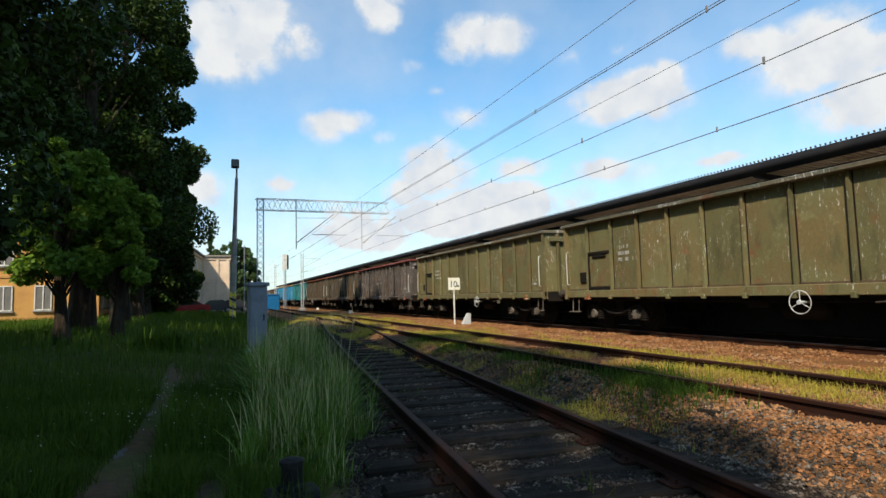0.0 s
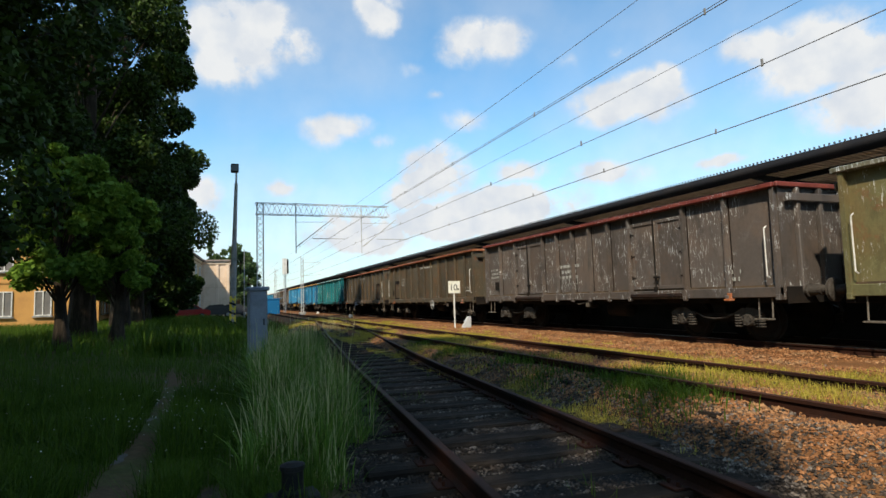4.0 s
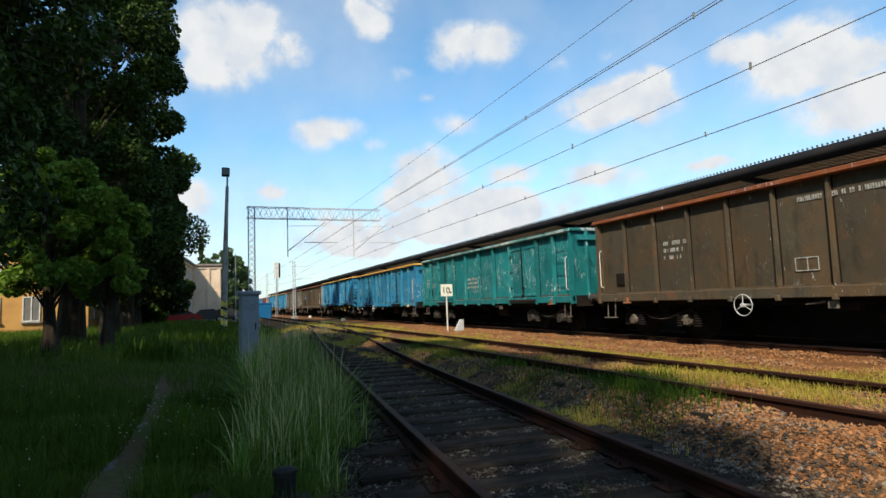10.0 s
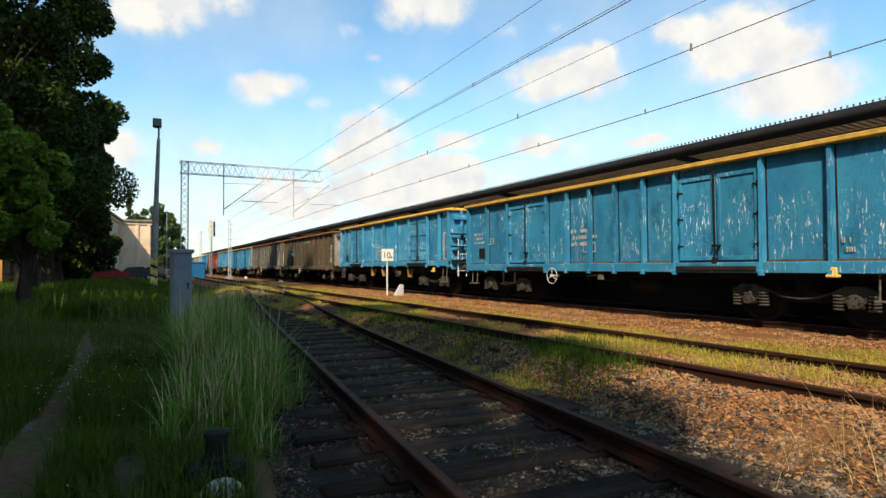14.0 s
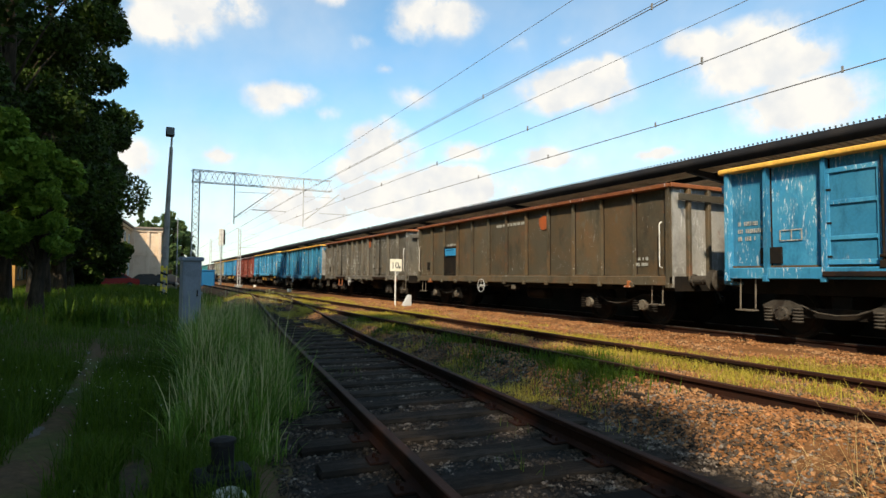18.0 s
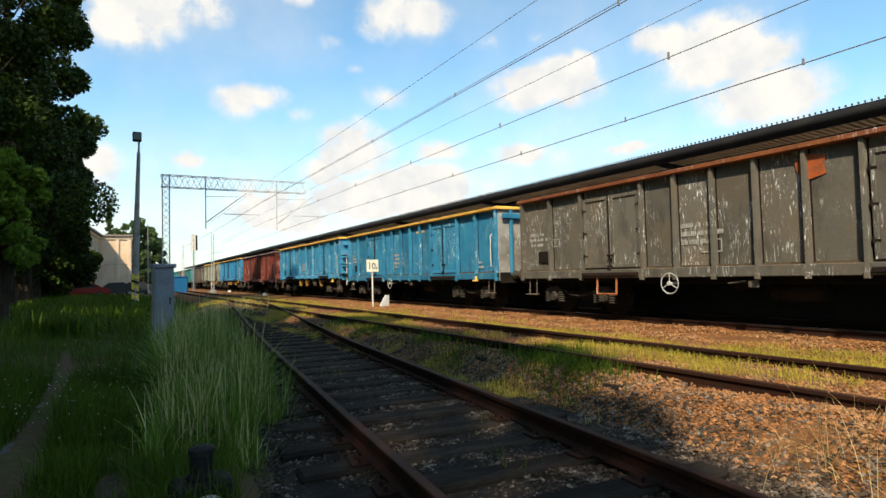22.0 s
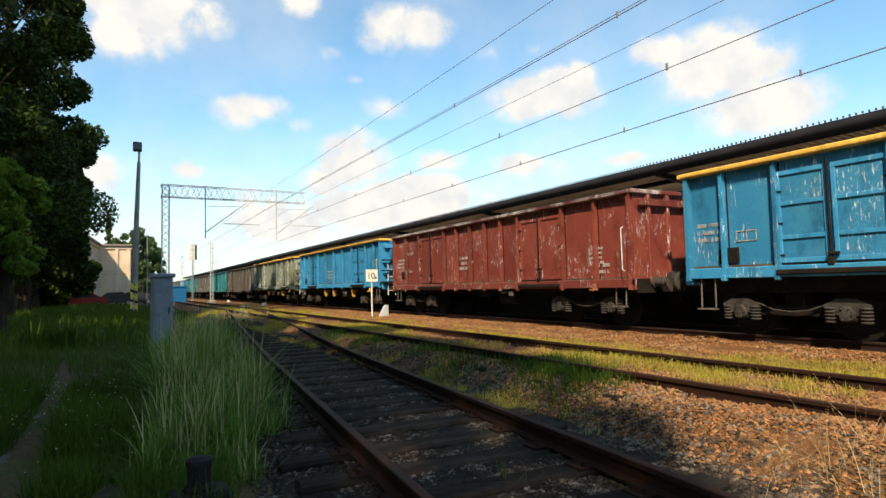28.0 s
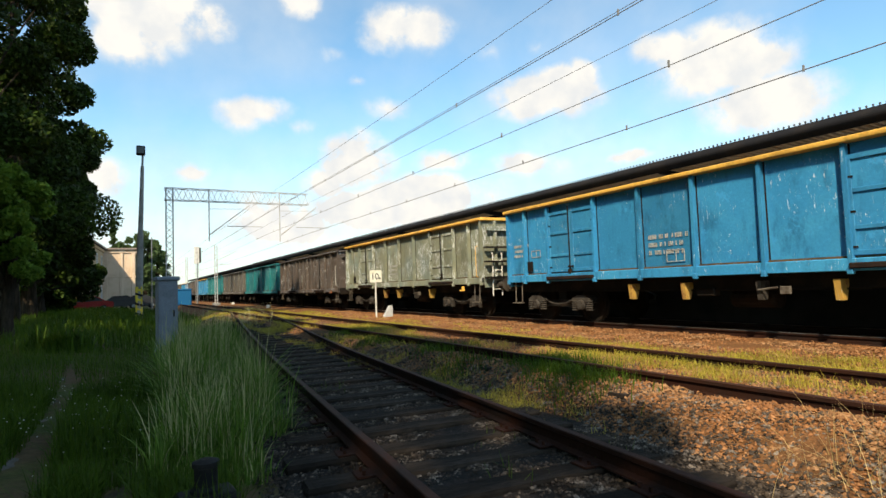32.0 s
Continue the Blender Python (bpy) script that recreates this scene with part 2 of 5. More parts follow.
M = {
    "olive": paint("olive_paint", (0.12, 0.1136, 0.0528), (0.132, 0.1, 0.044), (0.55, 0.72), (0.585, 0.65)),
    "brown": paint("brown_grey_paint", (0.06451, 0.05572, 0.0391), (0.09286, 0.05963, 0.03128), (0.53, 0.8), (0.62, 0.67)),
    "dark": paint("dark_grey_paint", (0.075, 0.064, 0.058), (0.10, 0.075, 0.06), (0.60, 0.8), (0.565, 0.62)),
    "grey": paint("slate_grey_paint", (0.09392, 0.09061, 0.07956), (0.1105, 0.09392, 0.07182), (0.64, 0.8), (0.56, 0.615)),
    "teal": paint("teal_paint", (0.003, 0.135, 0.150), (0.005, 0.165, 0.175), (0.72, 0.84), (0.565, 0.62)),
    "blue": paint("blue_paint", (0.01148, 0.1558, 0.2952), (0.01968, 0.1968, 0.328), (0.68, 0.8), (0.565, 0.62)),
    "sky": paint("light_blue_paint", (0.01493, 0.19, 0.3595), (0.03392, 0.2307, 0.3867), (0.68, 0.8), (0.55, 0.62)),
    "bright": paint("bright_blue_paint", (0.01426, 0.1841, 0.3683), (0.02376, 0.2257, 0.4099), (0.72, 0.84), (0.59, 0.66)),
    "red": paint("oxide_red_paint", (0.156, 0.0312, 0.02184), (0.1872, 0.04212, 0.02808), (0.72, 0.85), (0.565, 0.625)),
    "moss": paint("faded_green_grey_paint", (0.19, 0.2, 0.14), (0.15, 0.19, 0.17), (0.64, 0.8), (0.51, 0.59)),
    "yellow": paint("yellow_paint", (0.74, 0.42, 0.085), (0.62, 0.34, 0.07), (0.74, 0.85), (0.75, 0.8)),
    "old_yellow": paint("worn_yellow_paint", (0.42, 0.25, 0.06), (0.2, 0.13, 0.05), (0.5, 0.62), (0.6, 0.68)),
    "orange": paint("rusty_orange_paint", (0.26, 0.085, 0.03), (0.20, 0.06, 0.025), (0.6, 0.8), (0.57, 0.63)),
    "olive_rim": paint("worn_olive_rim", (0.12, 0.115, 0.075), (0.15, 0.12, 0.08), (0.55, 0.7), (0.51, 0.61)),
    "teal_rim": paint("scuffed_teal_rim", (0.01, 0.15, 0.145), (0.42, 0.5, 0.48), (0.8, 0.9), (0.5, 0.56)),
    "red_rim": paint("scuffed_red_rim", (0.13, 0.03, 0.024), (0.4, 0.34, 0.32), (0.8, 0.9), (0.5, 0.56)),
    "washed": paint("chalk_washed_paint", (0.34, 0.34, 0.33), (0.13, 0.12, 0.11), (0.6, 0.75), (0.54, 0.6)),
    "rust_and_shade": surface("rust_and_shade", (0.022, 0.013, 0.010), 0.85, second=(0.010, 0.008, 0.008), mix_scale=4, fine=30, bump=0.3),
    "under": surface("sooty_steel", (0.012, 0.0105, 0.0095), 0.8, 0.2, second=(0.022, 0.016, 0.012), mix_scale=2.0, fine=30, bump=0.3),
    "gear": surface("dusty_spring_steel", (0.055, 0.049, 0.043), 0.8, 0.1, second=(0.03, 0.025, 0.022), mix_scale=6.0, fine=40, bump=0.3),
    "axle": surface("dusty_cast_steel", (0.13, 0.115, 0.095), 0.75, 0.1, second=(0.07, 0.055, 0.045), mix_scale=6.0, fine=40, bump=0.3),
    "white": surface("chalky_white_paint", (0.6, 0.6, 0.57), 0.6, second=(0.4, 0.39, 0.36), mix_scale=6.0, fine=40, fine_amount=0.15, bump=0.1),
    "mark": surface("faded_white_stencil", (0.34, 0.35, 0.33), 0.7, second=(0.14, 0.145, 0.14), mix_scale=14.0, fine=80, bump=0.0),
    "wood": surface("floor_boards", (0.1, 0.07, 0.045), 0.8, second=(0.06, 0.045, 0.03), mix_scale=3, bump=0.3),
    "rail": surface("rusty_rail", (0.027, 0.010, 0.006), 0.85, 0.0, second=(0.018, 0.010, 0.008), mix_scale=2.0, fine=30, bump=0.25),
    "rail_top": surface("worn_rail_head", (0.048, 0.020, 0.012), 0.75, 0.1, second=(0.03, 0.014, 0.009), mix_scale=3.0, fine=40, bump=0.1),
    "bright_rail": surface("polished_rail_head", (0.45, 0.42, 0.38), 0.3, 0.9, second=(0.3, 0.25, 0.2), mix_scale=3.0, fine=40, bump=0.05),
    "sleeper": surface("tarred_sleeper", (0.016, 0.012, 0.009), 0.95, second=(0.034, 0.026, 0.020), mix_scale=4.0, fine=30, fine_amount=0.4, bump=0.8, bump_scale=25, stretch=(0.3, 1, 1), random_value=0.3),
    "steel": surface("galvanised_steel", (0.22, 0.24, 0.26), 0.55, 0.5, second=(0.24, 0.25, 0.26), mix_scale=3, bump=0.1),
    "pale_steel": surface("pale_painted_steel", (0.45, 0.47, 0.48), 0.6, 0.1, second=(0.33, 0.33, 0.32), mix_scale=3, bump=0.1),
    "concrete": surface("grey_concrete", (0.26, 0.26, 0.25), 0.9, second=(0.18, 0.18, 0.17), mix_scale=2.0, fine=50, bump=0.4),
    "cabinet": surface("blue_grey_cabinet_paint", (0.17, 0.20, 0.24), 0.6, second=(0.13, 0.155, 0.19), mix_scale=2.5, fine=50, bump=0.1),
    "gantry": surface("pale_galvanised_lattice", (0.44, 0.46, 0.49), 0.7, 0.0, second=(0.36, 0.37, 0.38), mix_scale=1.5, bump=0.0),
    "stucco_pale": surface("pale_stucco", (0.64, 0.50, 0.38), 0.9, second=(0.55, 0.42, 0.31), mix_scale=0.6, fine=20, fine_amount=0.1, bump=0.15),
    "canopy_edge": surface("grey_sheet_ends", (0.09, 0.095, 0.105), 0.7, 0.2, fine_amount=0.1, bump=0.0),
    "wire": surface("weathered_copper_wire", (0.16, 0.165, 0.17), 0.7, 0.0, fine_amount=0.1, bump=0.0),
    "black": surface("black_paint", (0.009, 0.009, 0.010), 0.75, second=(0.018, 0.017, 0.016), mix_scale=6, bump=0.15),
    "canopy": surface("sooty_corrugated_sheet", (0.014, 0.0145, 0.017), 0.8, 0.2, second=(0.022, 0.02, 0.02), mix_scale=1.5, fine=30, bump=0.2),
    # shade below the wagons is put into this wall colour
    "platform_wall": surface("shade_dark_platform_wall", (0.03, 0.028, 0.026), 0.9, second=(0.018, 0.017, 0.016), mix_scale=1.5, bump=0.3),
    "canopy_under": surface("rusty_canopy_soffit", (0.58, 0.42, 0.28), 0.85, second=(0.36, 0.25, 0.16), mix_scale=0.8, fine=25, bump=0.3),
    "platform": surface("platform_slabs", (0.46, 0.44, 0.40), 0.9, second=(0.36, 0.34, 0.31), mix_scale=1.2, bump=0.3),
    "bark": surface("dark_bark", (0.022, 0.017, 0.012), 0.95, second=(0.05, 0.038, 0.027), mix_scale=5, fine=25, fine_amount=0.4, bump=1.0, bump_scale=12, stretch=(1, 1, 0.2)),
    # crown shade and sunlight are put into these two leaf tones
    "leaf": leafy("shaded_tree_leaves", (0.003, 0.008, 0.002), (0.045, 0.088, 0.010), 0.5, 0.12),
    "leaf_light": leafy("sunlit_tree_leaves", (0.035, 0.085, 0.010), (0.20, 0.34, 0.045), 0.8, 0.35),
    # paler grey-green: distance haze is mixed into the leaf colour
    "leaf_far": leafy("hazy_far_tree_leaves", (0.045, 0.085, 0.035), (0.11, 0.17, 0.06), 0.3, 0.35),
    "grass": leafy("tall_grass", (0.016, 0.060, 0.006), (0.19, 0.33, 0.05), 0.6, 0.3),
    "lawn": leafy("lawn_grass", (0.016, 0.043, 0.002), (0.085, 0.150, 0.013), 0.5, 0.3),
    "straw": leafy("seeding_grass_stalks", (0.28, 0.28, 0.12), (0.55, 0.50, 0.26), 1.0, 0.3),
    "gold": leafy("golden_dry_grass", (0.36, 0.26, 0.11), (0.62, 0.47, 0.24), 1.0, 0.3),
    "dry": leafy("yellow_green_grass", (0.20, 0.19, 0.025), (0.50, 0.40, 0.07), 0.8, 0.3),
    "stone": surface("ballast_stone", (0.215, 0.096, 0.041), 0.9, second=(0.25, 0.142, 0.073), mix_scale=2.5, fine=8, fine_amount=0.4, bump=0.4, bump_scale=60, island=0.42),
    # oily stone, with the shade of the trees in its dark tone
    "dark_stone": surface("oily_shaded_stone", (0.05, 0.038, 0.029), 0.9, second=(0.15, 0.125, 0.105), mix_scale=9.0, mix_at=(0.5, 0.62), fine=8, fine_amount=0.4, bump=0.4, bump_scale=60, island=0.6),
    "stucco_yellow": surface("yellow_stucco", (0.50, 0.36, 0.22), 0.9, second=(0.43, 0.31, 0.19), mix_scale=0.6, fine=20, fine_amount=0.1, bump=0.15),
    "stucco_orange": surface("ochre_stucco", (0.5, 0.27, 0.09), 0.9, second=(0.42, 0.22, 0.08), mix_scale=0.6, fine=20, fine_amount=0.1, bump=0.15),
    "roof": surface("roof_sheet", (0.2, 0.17, 0.15), 0.8, second=(0.14, 0.12, 0.1), mix_scale=1.0, bump=0.2),
    "pane": surface("window_pane", (0.03, 0.035, 0.04), 0.12, fine_amount=0.05, bump=0.0),
    "dull_pane": surface("dusty_window_pane", (0.16, 0.15, 0.14), 0.4, second=(0.10, 0.10, 0.10), mix_scale=0.7, fine_amount=0.05, bump=0.0),
    "hazard_yellow": surface("hazard_yellow_paint", (0.65, 0.5, 0.05), 0.6, fine_amount=0.15, bump=0.1),
    "car_red": surface("red_car_paint", (0.3, 0.012, 0.012), 0.25, 0.1, fine_amount=0.05, bump=0.0),
    "car_dark": surface("dark_car_paint", (0.03, 0.033, 0.04), 0.25, 0.2, fine_amount=0.05, bump=0.0),
    "bin_blue": surface("blue_plastic", (0.006, 0.10, 0.24), 0.8, fine_amount=0.1, bump=0.05),
    "bare_earth": surface("bare_earth", (0.085, 0.062, 0.042), 0.95, second=(0.045, 0.036, 0.025), mix_scale=6.0, fine=30, fine_amount=0.4, bump=0.7, bump_scale=30),
    "path": surface("trodden_dirt_path", (0.125, 0.117, 0.105), 0.95, second=(0.06, 0.055, 0.045), mix_scale=2.5, fine=30, fine_amount=0.35, bump=0.7, bump_scale=30),
    "orange_mark": surface("faded_orange_paint", (0.32, 0.075, 0.022), 0.6, second=(0.2, 0.065, 0.03), mix_scale=5, fine=30),
    "hatch_blue": surface("sky_blue_hatch_paint", (0.01, 0.2, 0.42), 0.5, fine_amount=0.1),
    "sign_white": surface("enamel_sign", (0.7, 0.7, 0.62), 0.4, second=(0.62, 0.6, 0.48), mix_scale=8, fine_amount=0.05, bump=0.0),
    "daisy": surface("white_petals", (0.5, 0.5, 0.46), 0.8, fine_amount=0.05, bump=0.0),
}


# ---- mesh building ----
CORNERS = [(a, b, c) for a in (-1, 1) for b in (-1, 1) for c in (-1, 1)]


class Geo:
    """Collects vertices and faces of one part."""

    def __init__(self):
        self.v, self.f = [], []

    def add(self, verts, faces):
        k = len(self.v)
        self.v += [tuple(p) for p in verts]
        self.f += [tuple(i + k for i in f) for f in faces]
        return self

    def box(self, x0, x1, y0, y1, z0, z1, b=0.0, m=None):
        """A box; b: the width of its chamfered edges."""
        c = Vector(((x0 + x1) / 2, (y0 + y1) / 2, (z0 + z1) / 2))
        h = Vector((abs(x1 - x0) / 2, abs(y1 - y0) / 2, abs(z1 - z0) / 2))
        if b:
            b = min(b, 0.45 * min(h))
            vs, idx = [], {}
            for q in CORNERS:
                for a in range(3):
                    p = [q[i] * (h[i] - (0 if i == a else b)) for i in range(3)]
                    idx[q, a] = len(vs)
                    vs.append(Vector(p))
            fs = []
            for a in range(3):
                for s in (-1, 1):
                    o = [i for i in range(3) if i != a]
                    ring = []
                    for u, w in ((-1, -1), (1, -1), (1, 1), (-1, 1)):
                        q = [0, 0, 0]
                        q[a], q[o[0]], q[o[1]] = s, u, w
                        ring.append(idx[tuple(q), a])
                    fs.append(ring)
            for e in range(3):
                o = [i for i in range(3) if i != e]
                for u in (-1, 1):
                    for w in (-1, 1):
                        q1, q2 = [0, 0, 0], [0, 0, 0]
                        q1[e], q2[e] = -1, 1
                        for q in (q1, q2):
                            q[o[0]], q[o[1]] = u, w
                        q1, q2 = tuple(q1), tuple(q2)
                        fs.append([idx[q1, o[0]], idx[q2, o[0]], idx[q2, o[1]], idx[q1, o[1]]])
            for q in CORNERS:
                fs.append([idx[q, 0], idx[q, 1], idx[q, 2]])
        else:
            vs = [Vector((q[0] * h.x, q[1] * h.y, q[2] * h.z)) for q in CORNERS]
            fs = [[0, 1, 3, 2], [4, 6, 7, 5], [0, 4, 5, 1], [2, 3, 7, 6], [0, 2, 6, 4], [1, 5, 7, 3]]
        done = []
        for f in fs:
            n = (vs[f[1]] - vs[f[0]]).cross(vs[f[2]] - vs[f[0]])
            mid = sum((vs[i] for i in f), Vector()) / len(f)
            done.append(f if n.dot(mid) > 0 else f[::-1])
        pts = [p + c for p in vs]
        if m is not None:
            pts = [m @ p for p in pts]
        return self.add(pts, done)

    def tube(self, a, b, r, n=10, r2=None, caps=True):
        a, b = Vector(a), Vector(b)
        r2 = r if r2 is None else r2
        q = (b - a).to_track_quat("Z", "Y")
        vs = []
        for p, rr in ((a, r), (b, r2)):
            for i in range(n):
                t = math.tau * i / n
                vs.append(p + q @ Vector((rr * math.cos(t), rr * math.sin(t), 0)))
        fs = [[i, (i + 1) % n, n + (i + 1) % n, n + i] for i in range(n)]
        if caps:
            fs += [list(range(n))[::-1], list(range(n, 2 * n))]
        return self.add(vs, fs)

    def line(self, pts, r, n=8):
        for a, b in zip(pts, pts[1:]):
            self.tube(a, b, r, n)
        return self

    def sweep(self, pts, r, n=6):
        """One bent round bar through points that run along y."""
        vs, fs = [], []
        for x, y, z in pts:
            vs += [(x + r * math.cos(math.tau * i / n), y, z + r * math.sin(math.tau * i / n)) for i in range(n)]
        for j in range(len(pts) - 1):
            fs += [[j * n + i, j * n + (i + 1) % n, (j + 1) * n + (i + 1) % n, (j + 1) * n + i] for i in range(n)]
        return self.add(vs, fs + [list(range(n)), [(len(pts) - 1) * n + i for i in range(n)][::-1]])

    def ring(self, c, axis, R, r, n=20, k=6):
        """A torus about axis."""
        q = Vector(axis).to_track_quat("Z", "Y")
        vs, fs = [], []
        for i in range(n):
            t = math.tau * i / n
            for j in range(k):
                u = math.tau * j / k
                vs.append(Vector(c) + q @ Vector(((R + r * math.cos(u)) * math.cos(t), (R + r * math.cos(u)) * math.sin(t), r * math.sin(u))))
        for i in range(n):
            for j in range(k):
                fs.append([i * k + j, ((i + 1) % n) * k + j, ((i + 1) % n) * k + (j + 1) % k, i * k + (j + 1) % k])
        return self.add(vs, fs)

    def lathe(self, c, axis, profile, n=16):
        """A turned body: profile of (radius, along)."""
        q = Vector(axis).to_track_quat("Z", "Y")
        vs, fs = [], []
        for r, h in profile:
            for i in range(n):
                t = math.tau * i / n
                vs.append(Vector(c) + q @ Vector((r * math.cos(t), r * math.sin(t), h)))
        for j in range(len(profile) - 1):
            for i in range(n):
                fs.append([j * n + i, j * n + (i + 1) % n, (j + 1) * n + (i + 1) % n, (j + 1) * n + i])
        fs += [list(range(n))[::-1], [(len(profile) - 1) * n + i for i in range(n)]]
        return self.add(vs, fs)

    def prism(self, outline, x0, x1, axis=0):
        """An outline of two coordinates, pulled along an axis."""
        n = len(outline)

        def at(p, w):
            q = [p[0], p[1]]
            q.insert(axis, w)
            return q
        vs = [at(p, x0) for p in outline] + [at(p, x1) for p in outline]
        fs = [[i, (i + 1) % n, n + (i + 1) % n, n + i] for i in range(n)] + [list(range(n))[::-1], list(range(n, 2 * n))]
        g = bmesh.new()
        bv = [g.verts.new(p) for p in vs]
        for f in fs:
            g.faces.new([bv[i] for i in f])
        bmesh.ops.recalc_face_normals(g, faces=g.faces[:])
        g.verts.index_update()
        self.add([v.co[:] for v in g.verts], [[v.index for v in f.verts] for f in g.faces])
        g.free()
        return self

    def mesh(self, name, material, smooth=False):
        me = bpy.data.meshes.new(name)
        me.from_pydata(self.v, [], self.f)
        me.materials.append(material)
        if smooth:
            me.shade_smooth()
        return me


def part(name, geo, material, parent=None, label="", smooth=False):
    """One mesh object under a thing or a part."""
    ob = new(name, geo.mesh(name, material, smooth))
    if parent is not None:
        ob.parent = parent
    if label:
        ob["label"] = label
    return ob


def thing(name, m, label, category, group="", kind=""):
    ob = new(name)
    ob.matrix_basis = m
    ob.empty_display_size = 0.3
    return tagged(ob, label, category, group, kind)


def sheet(name, verts, faces, material, smooth=False):
    me = bpy.data.meshes.new(name)
    me.from_pydata([tuple(p) for p in verts], [], faces)
    me.materials.append(material)
    if smooth:
        me.shade_smooth()
    return new(name, me)


# ---- ground ----
def turnout_x(y):
    """Centre line of the siding, which runs into the second track."""
    return min(1.98 + 0.10 * y + 0.00045 * y * y, X2) if y > 0 else 1.98 + 0.10 * y


X2, X3 = 5.75, 11.3  # centre lines of the second track and of the train's track
RAIL1, RAIL2, RAIL3 = 0.15, 0.32, 0.25  # rail heads


def siding_z(y):
    """Rail head of the siding, which climbs to the second track."""
    return RAIL1 + (RAIL2 - RAIL1) * min(1.0, max(0.0, (y - 11.0) / 11.0))


def ground_z(x, y):
    base = 0.0 if x < 0.8 else -0.12 * min(1, (x - 0.8) / 0.8)
    if x < 0.8:
        base += 0.22 * min(1, (0.8 - x) / 2.5)
    return base + 0.05 * noise.noise((x * 0.35, y * 0.35, 3.1)) + 0.02 * noise.noise((x * 1.6, y * 1.6, 7.7))


def build_ground():
    xs = [-1500, -400, -120, -60, -40, -25] + [-18 + 0.6 * i for i in range(72)] + [27, 32, 40, 60, 120, 400, 1500]
    ys = [-400, -120, -60, -30, -16] + [-8 + 0.6 * i for i in range(90)] + [50, 56, 64, 74, 90, 110, 140, 200, 300, 500, 900, 2500]
    vs, fs = [], []
    for y in ys:
        for x in xs:
            far = abs(x) > 60 or abs(y) > 120
            vs.append((x, y, -0.06 if far else ground_z(x, y) - 0.04))
    w = len(xs)
    for j in range(len(ys) - 1):
        for i in range(w - 1):
            fs.append((j * w + i, j * w + i + 1, (j + 1) * w + i + 1, (j + 1) * w + i))
    m = surface("earth_and_turf", (0.10, 0.066, 0.036), 0.95, second=(0.055, 0.07, 0.018), mix_scale=0.5, mix_at=(0.42, 0.58), fine=14, fine_amount=0.4, bump=0.8, bump_scale=12)
    tagged(sheet("ground", vs, fs, m, True), "earth ground with turf and stony patches", "ground", kind="structure")


GRAVEL = surface("brown_gravel", (0.178, 0.080, 0.031), 0.95, second=(0.110, 0.054, 0.024), mix_scale=1.2, mix_at=(0.35, 0.65), fine=16, fine_amount=0.5, bump=1.0, bump_scale=22)
# dirty ballast whose dark colour also holds the trees' shade
GRAVEL_DARK = surface("dirty_shaded_gravel", (0.026, 0.021, 0.018), 0.95, second=(0.016, 0.014, 0.012), mix_scale=1.2, mix_at=(0.35, 0.65), fine=16, fine_amount=0.5, bump=1.0, bump_scale=22)


def bed(name, cx, top, half, slope, y0, y1, step, material, label, lift=None, left=(0, 0)):
    """A ballast bed along a centre line; left: the width of a narrower shoulder on its lower side."""
    vs, fs = [], []
    hl, sl = left if left[0] else (half, slope)
    offs = [-hl - sl, -hl - sl * 0.4, -hl, -hl * 0.5, 0, half * 0.5, half, half + slope * 0.4, half + slope]
    n = int((y1 - y0) / step) + 1
    for j in range(n):
        y = y0 + (y1 - y0) * j / (n - 1)
        for o in offs:
            k = min(1, max(0, (half + slope - o) / slope if o > 0 else (hl + sl + o) / sl))
            x = cx(y) + o
            up = lift(y) if lift else 0.0
            near = -10 < y < 60
            w = 0.035 * noise.noise((x * 1.7, y * 1.7, 1.3)) if near else 0
            vs.append((x, y, -0.08 + (top + up + 0.08) * k + w * (0.4 + 0.6 * k)))
    w = len(offs)
    for j in range(n - 1):
        for i in range(w - 1):
            fs.append((j * w + i, j * w + i + 1, (j + 1) * w + i + 1, (j + 1) * w + i))
    return tagged(sheet(name, vs, fs, material, True), label, "ballast", kind="structure")


def rail_geo(pts, head):
    """A flat-bottomed rail swept along points; the running surface is a part of its own."""
    prof = [(-0.062, 0.0), (0.062, 0.0), (0.062, 0.012), (0.012, 0.03), (0.010, 0.10), (0.036, 0.115), (0.036, 0.145), (-0.036, 0.145), (-0.036, 0.115), (-0.010, 0.10), (-0.012, 0.03), (-0.062, 0.012)]
    g, n = Geo(), len(prof)
    vs, fs = [], []
    for x, y, z in pts:
        vs += [(x + a, y, z - 0.15 + b) for a, b in prof]
    for j in range(len(pts) - 1):
        for i in range(n):
            a, b = j * n + i, j * n + (i + 1) % n
            fs.append((a, b, b + n, a + n))
    g.add(vs, fs + [tuple(range(n))[::-1]])
    h = Geo()
    vs, fs = [], []
    for x, y, z in pts:
        vs += [(x - 0.033, y, z - 0.004), (x - 0.028, y, z), (x + 0.028, y, z), (x + 0.033, y, z - 0.004)]
    for j in range(len(pts) - 1):
        for i in range(3):
            a = j * 4 + i
            fs.append((a, a + 1, a + 5, a + 4))
    h.add(vs, fs)
    return g, h


